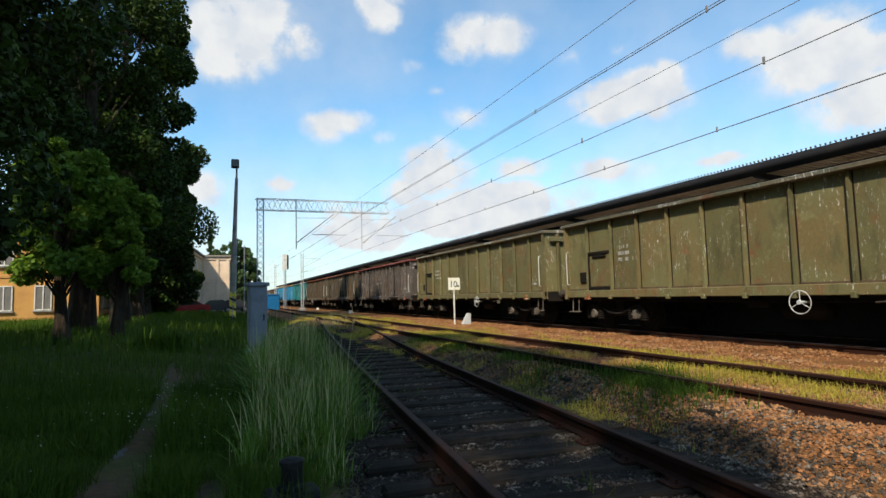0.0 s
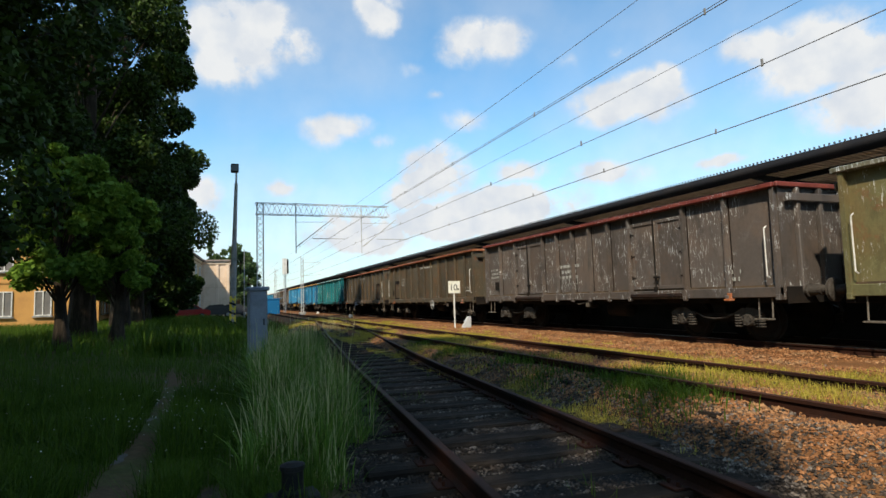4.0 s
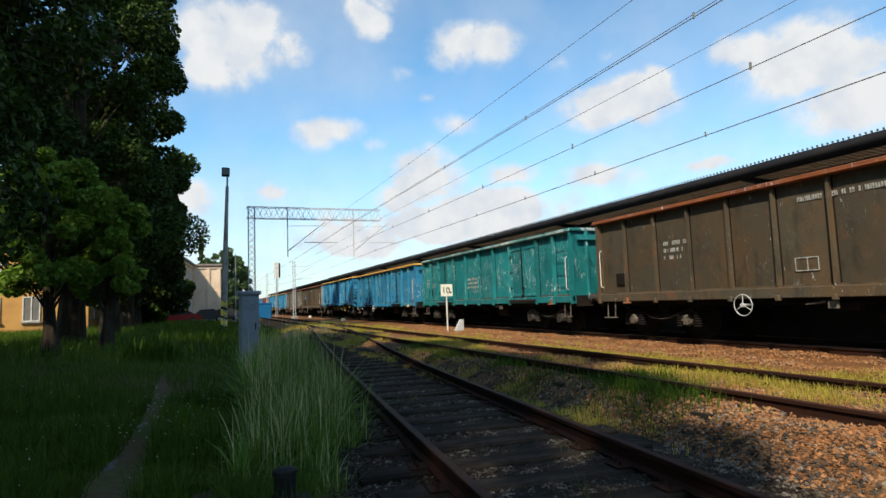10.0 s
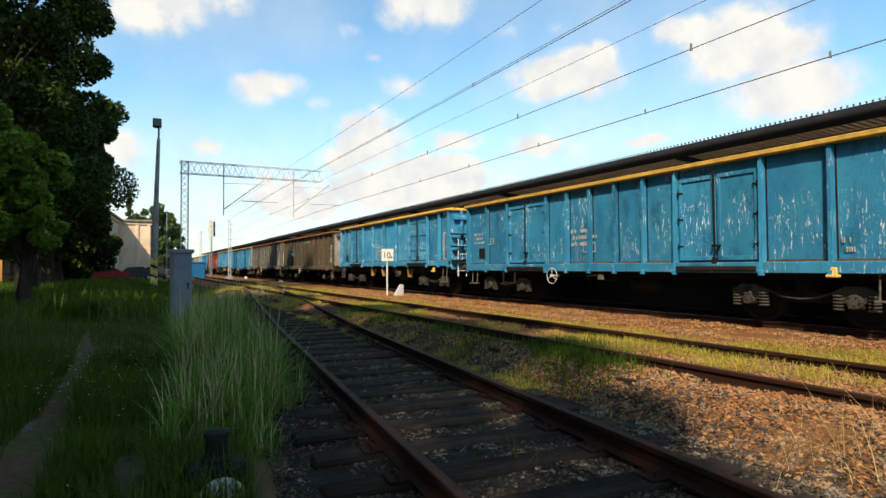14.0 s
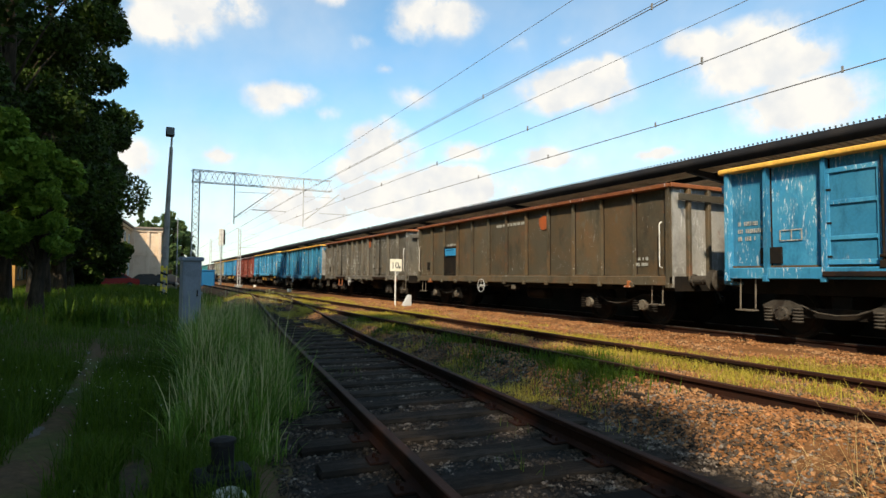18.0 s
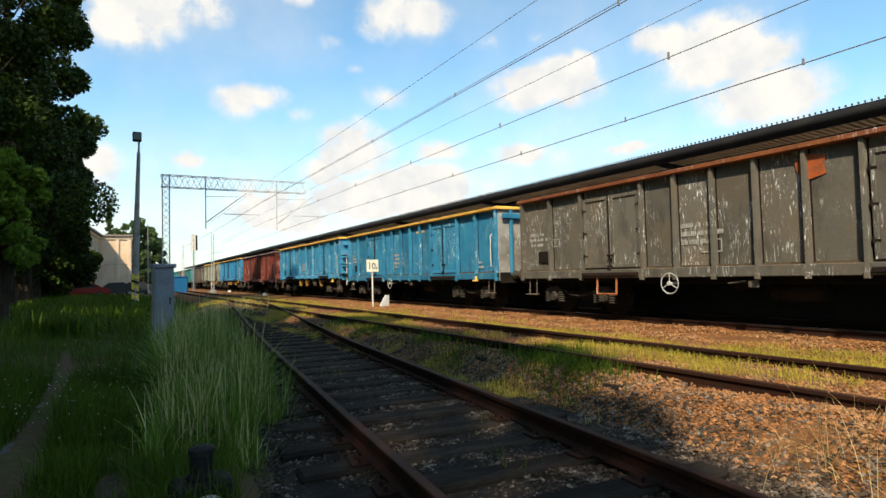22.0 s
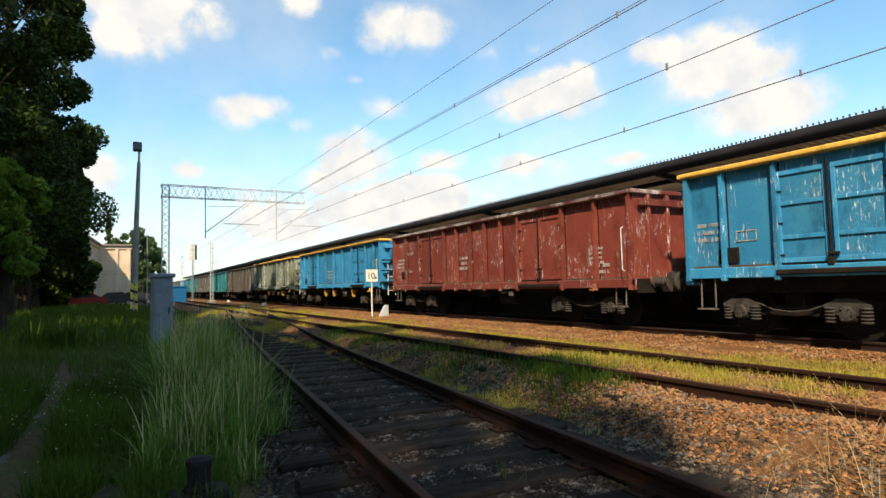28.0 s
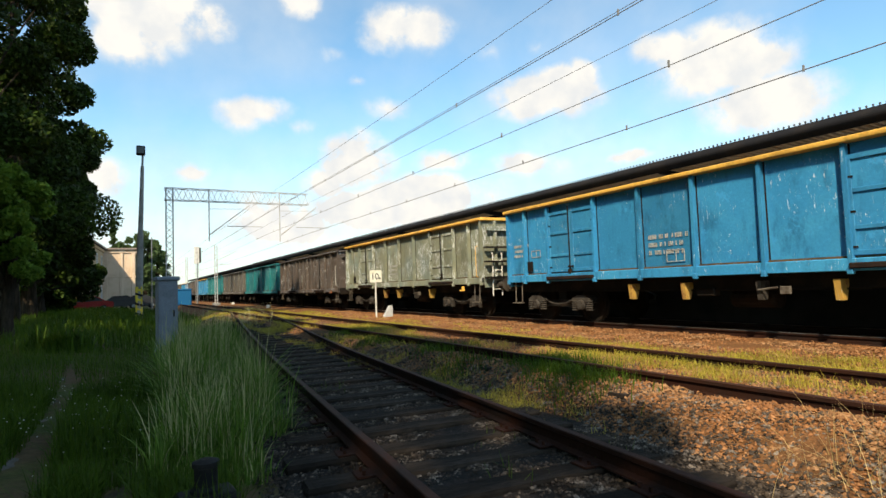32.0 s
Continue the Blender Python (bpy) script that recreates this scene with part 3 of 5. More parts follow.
def build_track(name, cx, z, y0, y1, label, head, sleeper_to, sleeper_mat, pitch=0.62, wood=True):
    t = thing(name, pose(0, 0, 0), label, "railway track", kind="structure")
    ys, y = [], y0
    while y < y1:
        ys.append(y)
        y += 1.2 if y < 60 else 12
    ys.append(y1)
    for s in (-0.75, 0.75):
        g, h = rail_geo([(cx(y) + s, y, z(y) if callable(z) else z) for y in ys], head)
        r = part("rail", g, M["rail"], t)
        part("running_surface", h, M[head], r, "worn rail head")
    rng = random.Random(5)
    bases = []
    for i in range(4):
        g = Geo()
        g.box(-1.3 + rng.uniform(-0.05, 0.05), 1.3 + rng.uniform(-0.05, 0.05), -0.125, 0.125, -0.14, 0.0, 0.02)
        g.v = [(a + rng.uniform(-0.006, 0.006), b + rng.uniform(-0.006, 0.006), c + rng.uniform(-0.008, 0.004)) for a, b, c in g.v]
        bases.append(g.mesh("sleeper", sleeper_mat))
    plate = Geo().box(-0.17, 0.17, -0.09, 0.09, 0.0, 0.018, 0.006)
    for s in (-0.11, 0.11):
        plate.tube((s, -0.05, 0.015), (s, -0.05, 0.05), 0.014, 6)
        plate.tube((s, 0.05, 0.015), (s, 0.05, 0.05), 0.014, 6)
    pm = plate.mesh("rail_plate", M["rail"])
    y, k = y0 + 0.3, 0
    while y < sleeper_to:
        o = new("sleeper", bases[k % 4])
        o.parent = t
        slope = (cx(y + 0.1) - cx(y - 0.1)) / 0.2
        o.matrix_basis = pose(cx(y) + rng.uniform(-0.03, 0.03), y, (z(y) if callable(z) else z) - 0.155, 0, 0, -math.degrees(math.atan(slope)) + rng.uniform(-1.2, 1.2))
        if y < 14:
            for s in (-0.75, 0.75):
                p = new("rail_plate", pm)
                p.parent = o
                p.matrix_basis = pose(s, 0, 0)
        y += pitch + rng.uniform(-0.03, 0.03)
        k += 1
    return t


def scatter_stones(name, spots, material, label, seed=1):
    """Loose ballast stones as one mesh."""
    rng = np.random.default_rng(seed)
    n = len(spots)
    base = np.array([(1, 0, 0), (0, 1, 0), (-1, 0, 0), (0, -1, 0), (0, 0, 1), (0, 0, -1)], float)
    tri = np.array([(0, 1, 4), (1, 2, 4), (2, 3, 4), (3, 0, 4), (1, 0, 5), (2, 1, 5), (3, 2, 5), (0, 3, 5)])
    v = base[None] * rng.uniform(0.6, 1.25, (n, 6, 1)) + rng.uniform(-0.25, 0.25, (n, 6, 3))
    a = rng.uniform(0, math.tau, n)
    c, s = np.cos(a), np.sin(a)
    x, y = v[..., 0] * c[:, None] - v[..., 1] * s[:, None], v[..., 0] * s[:, None] + v[..., 1] * c[:, None]
    v = np.stack([x, y, v[..., 2] * 0.7], -1) * spots[:, None, 3:4] + spots[:, None, :3]
    f = (tri[None] + 6 * np.arange(n)[:, None, None]).reshape(-1, 3)
    me = bpy.data.meshes.new(name)
    me.from_pydata(v.reshape(-1, 3).tolist(), [], f.tolist())
    me.materials.append(material)
    return tagged(new(name, me), label, "gravel", kind="stuff")


def blades(name, spots, material, label, seed=2, bend=0.5, segs=3, wide=1.0, heading=None):
    """Grass blades as one mesh; spots: x, y, z, height, width."""
    rng = np.random.default_rng(seed)
    n = len(spots)
    a = rng.uniform(0, math.tau, n) if heading is None else heading + rng.normal(0, 0.5, n)
    lean = np.abs(rng.normal(0, bend, n))
    d = np.stack([np.cos(a), np.sin(a)], 1)
    face = a + math.pi / 2 + rng.uniform(-0.6, 0.6, n)
    side = np.stack([np.cos(face), np.sin(face)], 1)
    rows = []
    for k in range(segs + 1):
        u = k / segs
        out = lean * u * u * spots[:, 3]
        zz = spots[:, 2] + spots[:, 3] * (u - 0.25 * lean * u * u)
        cx, cy = spots[:, 0] + d[:, 0] * out, spots[:, 1] + d[:, 1] * out
        w = spots[:, 4] * wide * (1 - 0.85 * u ** 1.5) * 0.5
        rows.append(np.stack([cx - side[:, 0] * w, cy - side[:, 1] * w, zz], 1))
        rows.append(np.stack([cx + side[:, 0] * w, cy + side[:, 1] * w, zz], 1))
    v = np.stack(rows, 1).reshape(-1, 3)
    m = 2 * (segs + 1)
    q = np.array([(2 * k, 2 * k + 1, 2 * k + 3, 2 * k + 2) for k in range(segs)])
    f = (q[None] + m * np.arange(n)[:, None, None]).reshape(-1, 4)
    me = bpy.data.meshes.new(name)
    me.from_pydata(v.tolist(), [], f.tolist())
    me.materials.append(material)
    return tagged(new(name, me), label, "grass", kind="stuff")


def spread(n, x0, x1, y0, y1, rng):
    return np.stack([rng.uniform(x0, x1, n), rng.uniform(y0, y1, n)], 1)


def with_height(p, rng, h0, h1, w):
    z = np.array([ground_z(x, y) - 0.05 for x, y in p])
    s = np.column_stack([p, z, rng.uniform(h0, h1, len(p)), np.full(len(p), w)])
    return s


# ---- the train ----
HL, SX, WX = 6.4, 1.42, 1.33  # half length and half width of a wagon's body
Z1 = 3.12  # rim above the rail


def bars(x, y0, z0, w, h, rows, cols_fill, rng, gap=0.45):
    """Lines of unreadable stencil: short plain bars on the wall."""
    g = Geo()
    rh = h / rows
    for r in range(rows):
        y, end = y0, y0 - w * rng.uniform(0.7, 1.0)
        z = z0 - r * rh
        while y > end:
            l = rng.uniform(0.012, 0.036)
            if rng.random() < cols_fill:
                g.box(x - 0.004, x + 0.002, y - l, y, z - rh * (1 - gap), z)
            y -= l + (0.016 if rng.random() < 0.85 else 0.07)
    return g


def frame_marks(x, y, z, w, h):
    """A stencilled outline box."""
    g, t = Geo(), 0.018
    g.box(x - 0.004, x + 0.002, y, y + w, z, z + t).box(x - 0.004, x + 0.002, y, y + w, z + h - t, z + h)
    g.box(x - 0.004, x + 0.002, y, y + t, z + t, z + h - t).box(x - 0.004, x + 0.002, y + w - t, y + w, z + t, z + h - t)
    g.box(x - 0.004, x + 0.002, y + w * 0.45, y + w * 0.45 + t, z + t, z + h - t)
    return g


def bogie(parent, y, detailed, open_gear=False):
    """A two-axle bogie: side frames, bolster, axle boxes with springs; the wheelsets turn."""
    b = new("bogie")
    b.parent = parent
    b.matrix_basis = pose(0, y, 0)
    g = Geo()
    for s in (-1, 1):
        g.prism([(-1.35, 0.62), (-1.15, 0.70), (-0.5, 0.58), (0.5, 0.58), (1.15, 0.70), (1.35, 0.62), (1.30, 0.52), (0.55, 0.40), (-0.55, 0.40), (-1.30, 0.52)], s * 0.98, s * 1.06)
    g.box(-1.0, 1.0, -0.16, 0.16, 0.45, 0.8, 0.02)
    for a in (-0.9, 0.9):
        for s in (-1, 1):
            x = s * 1.08
            g.box(x - 0.10, x + 0.10, a - 0.13, a + 0.13, 0.33, 0.6, 0.03)
            g.prism([(a - 0.3, 0.62), (a - 0.12, 0.70), (a + 0.12, 0.70), (a + 0.3, 0.62), (a + 0.22, 0.56), (a - 0.22, 0.56)], x - 0.08, x + 0.08)
    part("side_frame", g, M["under"], b)
    sets = []
    for a in (-0.9, 0.9):
        w = Geo()
        for s in (-1, 1):
            w.lathe((s * 0.68, 0, 0), (s, 0, 0), [(0.1, -0.03), (0.47, -0.03), (0.488, 0.0), (0.46, 0.02), (0.46, 0.1), (0.40, 0.11), (0.36, 0.07), (0.15, 0.06), (0.12, 0.12)], 20 if detailed else 12)
        w.tube((-1.05, 0, 0), (1.05, 0, 0), 0.075, 8)
        o = part("wheelset", w, M["under"], b, smooth=False)
        o.matrix_basis = pose(0, a, 0.46)
        sets.append(o)
        for s in (-1,) if not detailed else (-1, 1):
            h = Geo()
            x = s * 1.08
            h.lathe((x, a, 0.46), (s, 0, 0), [(0.13, 0.08), (0.13, 0.12), (0.11, 0.15), (0.05, 0.16)], 14)
            for k in range(6):
                t = k * math.tau / 6
                h.tube((x + s * 0.14, a + 0.1 * math.cos(t), 0.46 + 0.1 * math.sin(t)), (x + s * 0.18, a + 0.1 * math.cos(t), 0.46 + 0.1 * math.sin(t)), 0.016, 6)
            if open_gear:
                h.prism([(a - 0.36, 0.60), (a - 0.14, 0.71), (a + 0.14, 0.71), (a + 0.36, 0.60), (a + 0.30, 0.50), (a + 0.15, 0.44), (a - 0.15, 0.44), (a - 0.30, 0.50)], x + s * 0.082, x + s * 0.10)
            part("axle_box", h, M["gear"] if open_gear else M["axle"], b, "dusty cast axle box")
            if detailed:
                for e in (-0.26, 0.26):
                    sp = Geo()
                    for k in range(5):
                        sp.ring((x + s * 0.06, a + e, 0.33 + 0.055 * k), (0, 0, 1), 0.075, 0.019, 12, 5)
                    part("spring", sp, M["gear" if open_gear else "under"], b)
    if detailed:
        h = Geo().line([(-1.12, -0.6, 0.62), (-1.14, -0.3, 0.5), (-1.14, 0.0, 0.47), (-1.14, 0.3, 0.5), (-1.12, 0.6, 0.62)], 0.018, 6)
        part("brake_pipe", h, M["gear"], b)
    return sets


def make_wagon(k, spec):
    col, rim_col = M[spec["paint"]], M[spec["rim"]]
    near = k < 16
    rng = random.Random(100 + k)
    w = thing("freight_wagon", pose(X3, 200, RAIL3), spec["label"], "freight wagon", "wagons of the goods train")
    kind, posts = spec["kind"], spec["posts"]
    HL, Z0 = spec.get("half", 6.4), 1.08 if spec["kind"] == "L" else 0.92
    bay = spec.get("bays", {"D": (0.43, 1.29, 2.15, 4.03, 5.2), "L": (0.0, 1.39, 2.77, 4.5, 5.5)}.get(kind))
    mid = (bay[2] + bay[3]) / 2 if bay else 0.0
    top = Z1 + spec.get("raise_top", 0.0)
    # floor and frame
    part("floor", Geo().box(-SX + 0.05, SX - 0.05, -HL + 0.05, HL - 0.05, Z0 + 0.16, Z0 + 0.24), M["wood"], w)
    fr = Geo()
    for x in (-0.3, 0.3):
        fr.box(x - 0.08, x + 0.08, -HL, HL, Z0 - 0.06, Z0 + 0.155, 0.015)
    for y in (-HL + 0.1, -4.5, -1.5, 1.5, 4.5, HL - 0.1):
        fr.box(-SX + 0.06, SX - 0.06, y - 0.09, y + 0.09, Z0 - 0.06, Z0 + 0.15, 0.01)
    for x in (-1.05, 1.05):
        fr.box(x - 0.04, x + 0.04, -HL + 0.1, HL - 0.1, 0.80, Z0 + 0.15, 0.01)
    part("underframe", fr, M["under"], w)
    for s in (-1, 1):
        x = s * SX
        # sill
        part("sill", Geo().box(x - 0.05, x + 0.05, -HL, HL, Z0, Z0 + 0.2, 0.012), col, w)
        # pressed wall, one panel between each two posts
        ys = sorted({q * b for b in bay + (HL,) for q in (-1, 1)}) if bay else [-HL + 2 * HL * i / posts for i in range(posts + 1)]
        if near and s < 0:
            for a, b in zip(ys, ys[1:]):
                g, n = Geo(), 6
                vs, fs = [], []
                for j in range(n + 1):
                    u = j / n
                    for q in range(5):
                        v = q / 4
                        d = 0.022 * math.sin(math.pi * u) * math.sin(math.pi * v) + rng.uniform(-0.004, 0.004)
                        vs.append((-WX - d * spec.get("dent", 1.0), a + (b - a) * u, Z0 + 0.2 + (top - Z0 - 0.26) * v))
                vs2 = [(p[0] + 0.03, p[1], p[2]) for p in vs]
                m = len(vs)
                for j in range(n):
                    for q in range(4):
                        c = j * 5 + q
                        fs.append((c, c + 1, c + 6, c + 5))
                        fs.append((m + c, m + c + 5, m + c + 6, m + c + 1))
                g.add(vs + vs2, fs)
                part("wall_panel", g, col, w, smooth=True)
        else:
            part("wall_panel", Geo().box(s * WX - 0.015, s * WX + 0.015, -HL, HL, Z0 + 0.2, top - 0.06), col, w)
        # posts
        for i, y in enumerate(ys):
            g = Geo()
            yy = min(HL - 0.04, max(-HL + 0.04, y))
            o, hw = (0.07, 0.04) if i in (0, len(ys) - 1) else (0.055, 0.032) if kind != "A" else (0.02, 0.026)
            g.prism([(s * WX, Z0 + 0.02), (x + s * o, Z0 + 0.06), (x + s * o, Z0 + 0.25), (x + s * (o - 0.02), top - 0.09), (s * WX, top - 0.08)], yy - hw, yy + hw, axis=1)
            if near and s < 0:
                g.box(x - 0.09, x + 0.0, yy - 0.045, yy + 0.045, Z0 - 0.05, Z0 + 0.06, 0.01)
            if near or i % 2 == 0:
                part("post", g, col, w)
        # dark strips stand in for post shade and rusty edges
        if near and s < 0:
            sm = Geo()
            for y in ys[1:-1]:
                for e in (-0.047, 0.047) if kind != "A" else (-0.04, 0.04):
                    sm.box(-WX - 0.012, -WX - 0.004, y + e - 0.014, y + e + 0.014, Z0 + 0.2, top - 0.1)
            sm.box(-WX - 0.014, -WX - 0.004, -HL + 0.05, HL - 0.05, Z0 + 0.2, Z0 + 0.225)
            part("rusty_seam", sm, M["rust_and_shade"], w, "dark strips for post shade and rust lines on the wall")["kind"] = "stuff"
        # rim
        part("rim", Geo().box(s * (WX - 0.02), s * (SX + 0.10), -HL - 0.02, HL + 0.02, top - 0.09, top, 0.015), rim_col, w, spec["rim_label"])
    for s in (-1, 1):
        y = s * HL
        e = Geo().box(-SX + 0.04, SX - 0.04, y - 0.03, y + 0.03, Z0 - 0.04, top - 0.05)
        part("end_wall", e, M[spec.get("end", spec["paint"])], w)
        part("rim", Geo().box(-SX - 0.08, SX + 0.08, y - 0.05, y + 0.12 * s, top - 0.096, top + 0.002, 0.02), rim_col, w)
        part("headstock", Geo().box(-SX + 0.02, SX - 0.02, y - 0.08, y + 0.10 * s, Z0 - 0.12, Z0 + 0.2, 0.02), M["under"] if kind != "L" else col, w)
        if near:
            for x in (-0.95, -0.32, 0.32, 0.95):
                part("end_post", Geo().box(x - 0.05, x + 0.05, y + s * 0.03, y + s * 0.13, Z0 + 0.1, top - 0.1, 0.015), col, w)
            part("end_beam", Geo().box(-SX + 0.1, SX - 0.1, y + s * 0.13, y + s * 0.17, 2.75, 2.9, 0.015), col, w)
        for x in (-0.87, 0.87):
            g = Geo().lathe((x, y + s * 0.1, 1.04), (0, s, 0), [(0.13, 0.0), (0.13, 0.06), (0.10, 0.07), (0.10, 0.30), (0.085, 0.31), (0.085, 0.46), (0.19, 0.47), (0.225, 0.49), (0.225, 0.51), (0.1, 0.525)], 16 if near else 8)
            part("buffer", g, M["gear"] if near else M["under"], w, "dusty steel buffer")
        c = Geo().box(-0.06, 0.06, y + s * 0.1, y + s * 0.42, 0.98, 1.1, 0.02)
        c.ring((0, y + s * 0.47, 0.98), (1, 0, 0), 0.1, 0.03, 12, 6)
        c.tube((-0.2, y + s * 0.15, 0.95), (-0.24, y + s * 0.3, 0.6), 0.025, 6)
        part("coupling", c, M["under"], w)
        if near:
            # shunter's step and hand rail at the corner
            g = Geo()
            for yy in (y - s * 0.25, y - s * 0.55):
                g.line([(-1.38, yy, Z0), (-1.40, yy, 0.52)], 0.016, 6)
            g.box(-1.52, -1.34, min(y - s * 0.25, y - s * 0.57), max(y - s * 0.23, y - s * 0.57), 0.49, 0.515)
            part("step", g, M["axle"], w)
            if s > 0 and kind != "A":
                continue
            h = Geo().line([(-1.46, y - s * 0.2, 1.3), (-1.53, y - s * 0.2, 1.33), (-1.53, y - s * 0.2, 2.25), (-1.46, y - s * 0.2, 2.3)], 0.013, 6)
            part("hand_rail", h, M["white"] if kind != "L" else M["yellow"], w, "pale steel hand rail")
            hk = Geo().box(-1.50, -1.44, y - s * 1.15 - 0.05, y - s * 1.15 + 0.05, 0.9, 1.02, 0.01)
            hk.box(-1.56, -1.44, y - s * 1.15 - 0.09, y - s * 1.15 + 0.09, 0.86, 0.905, 0.012)
            part("tow_hook", hk, M["yellow"] if rim_col == M["yellow"] else M["orange"], w, "painted tow hook")
    # bogies
    sets = []
    for y in (-4.5, 4.5):
        sets += bogie(w, y, near, kind != "A")
    # brake gear below the floor
    if near:
        part("air_tank", Geo().lathe((-0.6, -1.2, 0.62), (0, 1, 0), [(0.05, 0.0), (0.17, 0.05), (0.19, 0.12), (0.19, 0.9), (0.17, 0.97), (0.05, 1.02)], 14), M["under"], w)
        g = Geo().line([(-1.15, -2.9, 0.80), (-1.15, 2.9, 0.80)], 0.018, 6)
        g.box(-1.2, -1.0, -0.2, 0.2, 0.68, 0.84, 0.02)
        part("brake_rod", g, M["under"], w)
        g = Geo().box(-1.40, -1.34, spec["wheel"] - 1.78, spec["wheel"] - 1.6, 0.72, 0.86, 0.01)
        g.line([(-1.37, spec["wheel"] - 1.55, 0.84), (-1.37, spec["wheel"] - 1.2, 0.80)], 0.02, 6)
        part("brake_lever", g, M["axle"], w, "pale brake change lever")
    if near and spec.get("handwheel", True):
        y = spec["wheel"]
        g = Geo().ring((-1.52, y, 0.80), (1, 0, 0), 0.21, 0.010, 24, 6)
        for t in (90, 210, 330):
            a = radians(t)
            g.tube((-1.52, y, 0.80), (-1.52, y + 0.21 * math.cos(a), 0.80 + 0.21 * math.sin(a)), 0.009, 6)
        g.lathe((-1.56, y, 0.80), (1, 0, 0), [(0.04, 0), (0.045, 0.03), (0.03, 0.05), (0.02, 0.3)], 10)
        part("brake_handwheel", g, M["pale_steel"], w, "white brake handwheel")
    # doors
    if near and kind in ("D", "L"):
        for c in (-mid, mid):
            for s in (-1, 1):
                a, b = (c - 0.86, c - 0.03) if s < 0 else (c + 0.03, c + 0.86)
                x = -WX - 0.035
                d = part("door", Geo().box(x - 0.01, x + 0.03, a, b, Z0 + 0.24, top - 0.28, 0.01), col, w)
                f, t = Geo(), 0.07
                f.box(x - 0.04, x - 0.011, a, b, top - 0.36, top - 0.28, 0.01).box(x - 0.04, x - 0.011, a, b, Z0 + 0.24, Z0 + 0.32, 0.01)
                f.box(x - 0.042, x - 0.011, a, a + t, Z0 + 0.32, top - 0.36, 0.01).box(x - 0.042, x - 0.011, b - t, b, Z0 + 0.32, top - 0.36, 0.01)
                if kind == "L":
                    for zz in (1.72, 2.3):
                        f.box(x - 0.04, x - 0.011, a + t, b - t, zz, zz + 0.07, 0.01)
                part("door_frame", f, col, d)
                ye = a if s < 0 else b
                for zz in (1.45, 2.0, 2.55):
                    hg = Geo().tube((x - 0.045, ye, zz - 0.05), (x - 0.045, ye, zz + 0.05), 0.02, 8)
                    hg.box(x - 0.05, x - 0.02, min(ye, ye - s * 0.09), max(ye, ye - s * 0.09), zz - 0.016, zz + 0.016)
                    part("hinge", hg, M["under"], d)
            lk = Geo().line([(-SX - 0.03, c, Z0 + 0.2), (-SX - 0.03, c, top - 0.2)], 0.02, 6)
            lk.box(-SX - 0.07, -SX + 0.0, c - 0.12, c + 0.05, 1.42, 1.47, 0.01)
            lk.box(-SX - 0.07, -SX + 0.0, c - 0.05, c + 0.05, Z0 + 0.18, Z0 + 0.3, 0.01)
            part("door_bolt", lk, M["under"], w, "dark door bolt")
            part("door_sill", Geo().box(-SX - 0.12, -SX - 0.051, c - 0.86, c + 0.86, Z0 + 0.04, Z0 + 0.13, 0.015), M["rust_and_shade"], w, "rusty door threshold")
    if near and kind == "A":
        for y, c in spec.get("hatches", ()):
            x = -WX - 0.03
            # below an open flap, a dark panel stands for the unlit inside
            d = part("hatch", Geo().box(x - 0.012, x + 0.02, y - 0.46, y + 0.46, Z0 + 0.3, 2.15, 0.012), M["under"] if c else col, w)
            if c:
                part("flap", Geo().box(x - 0.06, x - 0.014, y - 0.4, y + 0.4, 1.85, 2.12, 0.012), M[c], d, "bright blue open flap")
            part("hatch_frame", Geo().box(x - 0.045, x - 0.002, y - 0.52, y + 0.52, 2.13, 2.21, 0.01).box(x - 0.045, x - 0.002, y - 0.54, y - 0.47, Z0 + 0.2, 2.13, 0.01).box(x - 0.045, x - 0.002, y + 0.47, y + 0.54, Z0 + 0.2, 2.13, 0.01).box(x - 0.05, x - 0.002, y - 0.54, y + 0.54, Z0 + 0.2, Z0 + 0.29, 0.01), M["under"], d, "dark hatch frame")
            part("hatch_bolt", Geo().box(x - 0.06, x - 0.01, y - 0.3, y + 0.3, 2.04, 2.09, 0.01), M["under"], d)
    if near and kind == "L":
        # brackets below the sill and the ladder at one end
        for y in (-2.5, -1.2, 0.4, 1.8):
            g = Geo().prism([(-1.36, 0.96), (-1.05, 0.96), (-1.18, 0.62), (-1.32, 0.62)], y - 0.05, y + 0.05, axis=1)
            part("bracket", g, M["old_yellow"] if y != -1.2 else M["gear"], w, "worn yellow stay bracket")
    if near and spec.get("ladder") is not None:
        y = spec["ladder"]
        g = Geo()
        for zz in (1.25, 1.62, 1.99, 2.36, 2.73):
            g.line([(-SX - 0.03, y - 0.24, zz), (-SX - 0.11, y - 0.24, zz), (-SX - 0.11, y + 0.24, zz), (-SX - 0.03, y + 0.24, zz)], 0.015, 6)
        part("ladder", g, M[spec.get("ladder_paint", spec["paint"])], w)
    if near and spec.get("end_ladder"):
        y = -HL
        g = Geo()
        for x in (-1.15, -0.8):
            g.line([(x, y - 0.16, 0.7), (x, y - 0.20, 2.0), (x, y - 0.1, 2.1)], 0.02, 6)
        for zz in (0.9, 1.2, 1.5, 1.8):
            g.line([(-1.15, y - 0.18, zz), (-0.8, y - 0.18, zz)], 0.016, 6)
        part("end_ladder", g, M["white"], w, "white tubular end ladder")
        g = Geo().box(-SX - 0.02, SX - 0.3, y - 0.32, y - 0.14, 1.25, 1.30).box(-SX - 0.02, -0.2, y - 0.30, y - 0.14, 1.75, 1.80).box(-SX - 0.02, -0.2, y - 0.28, y - 0.14, 2.2, 2.25)
        part("end_step", g, M["under"], w)
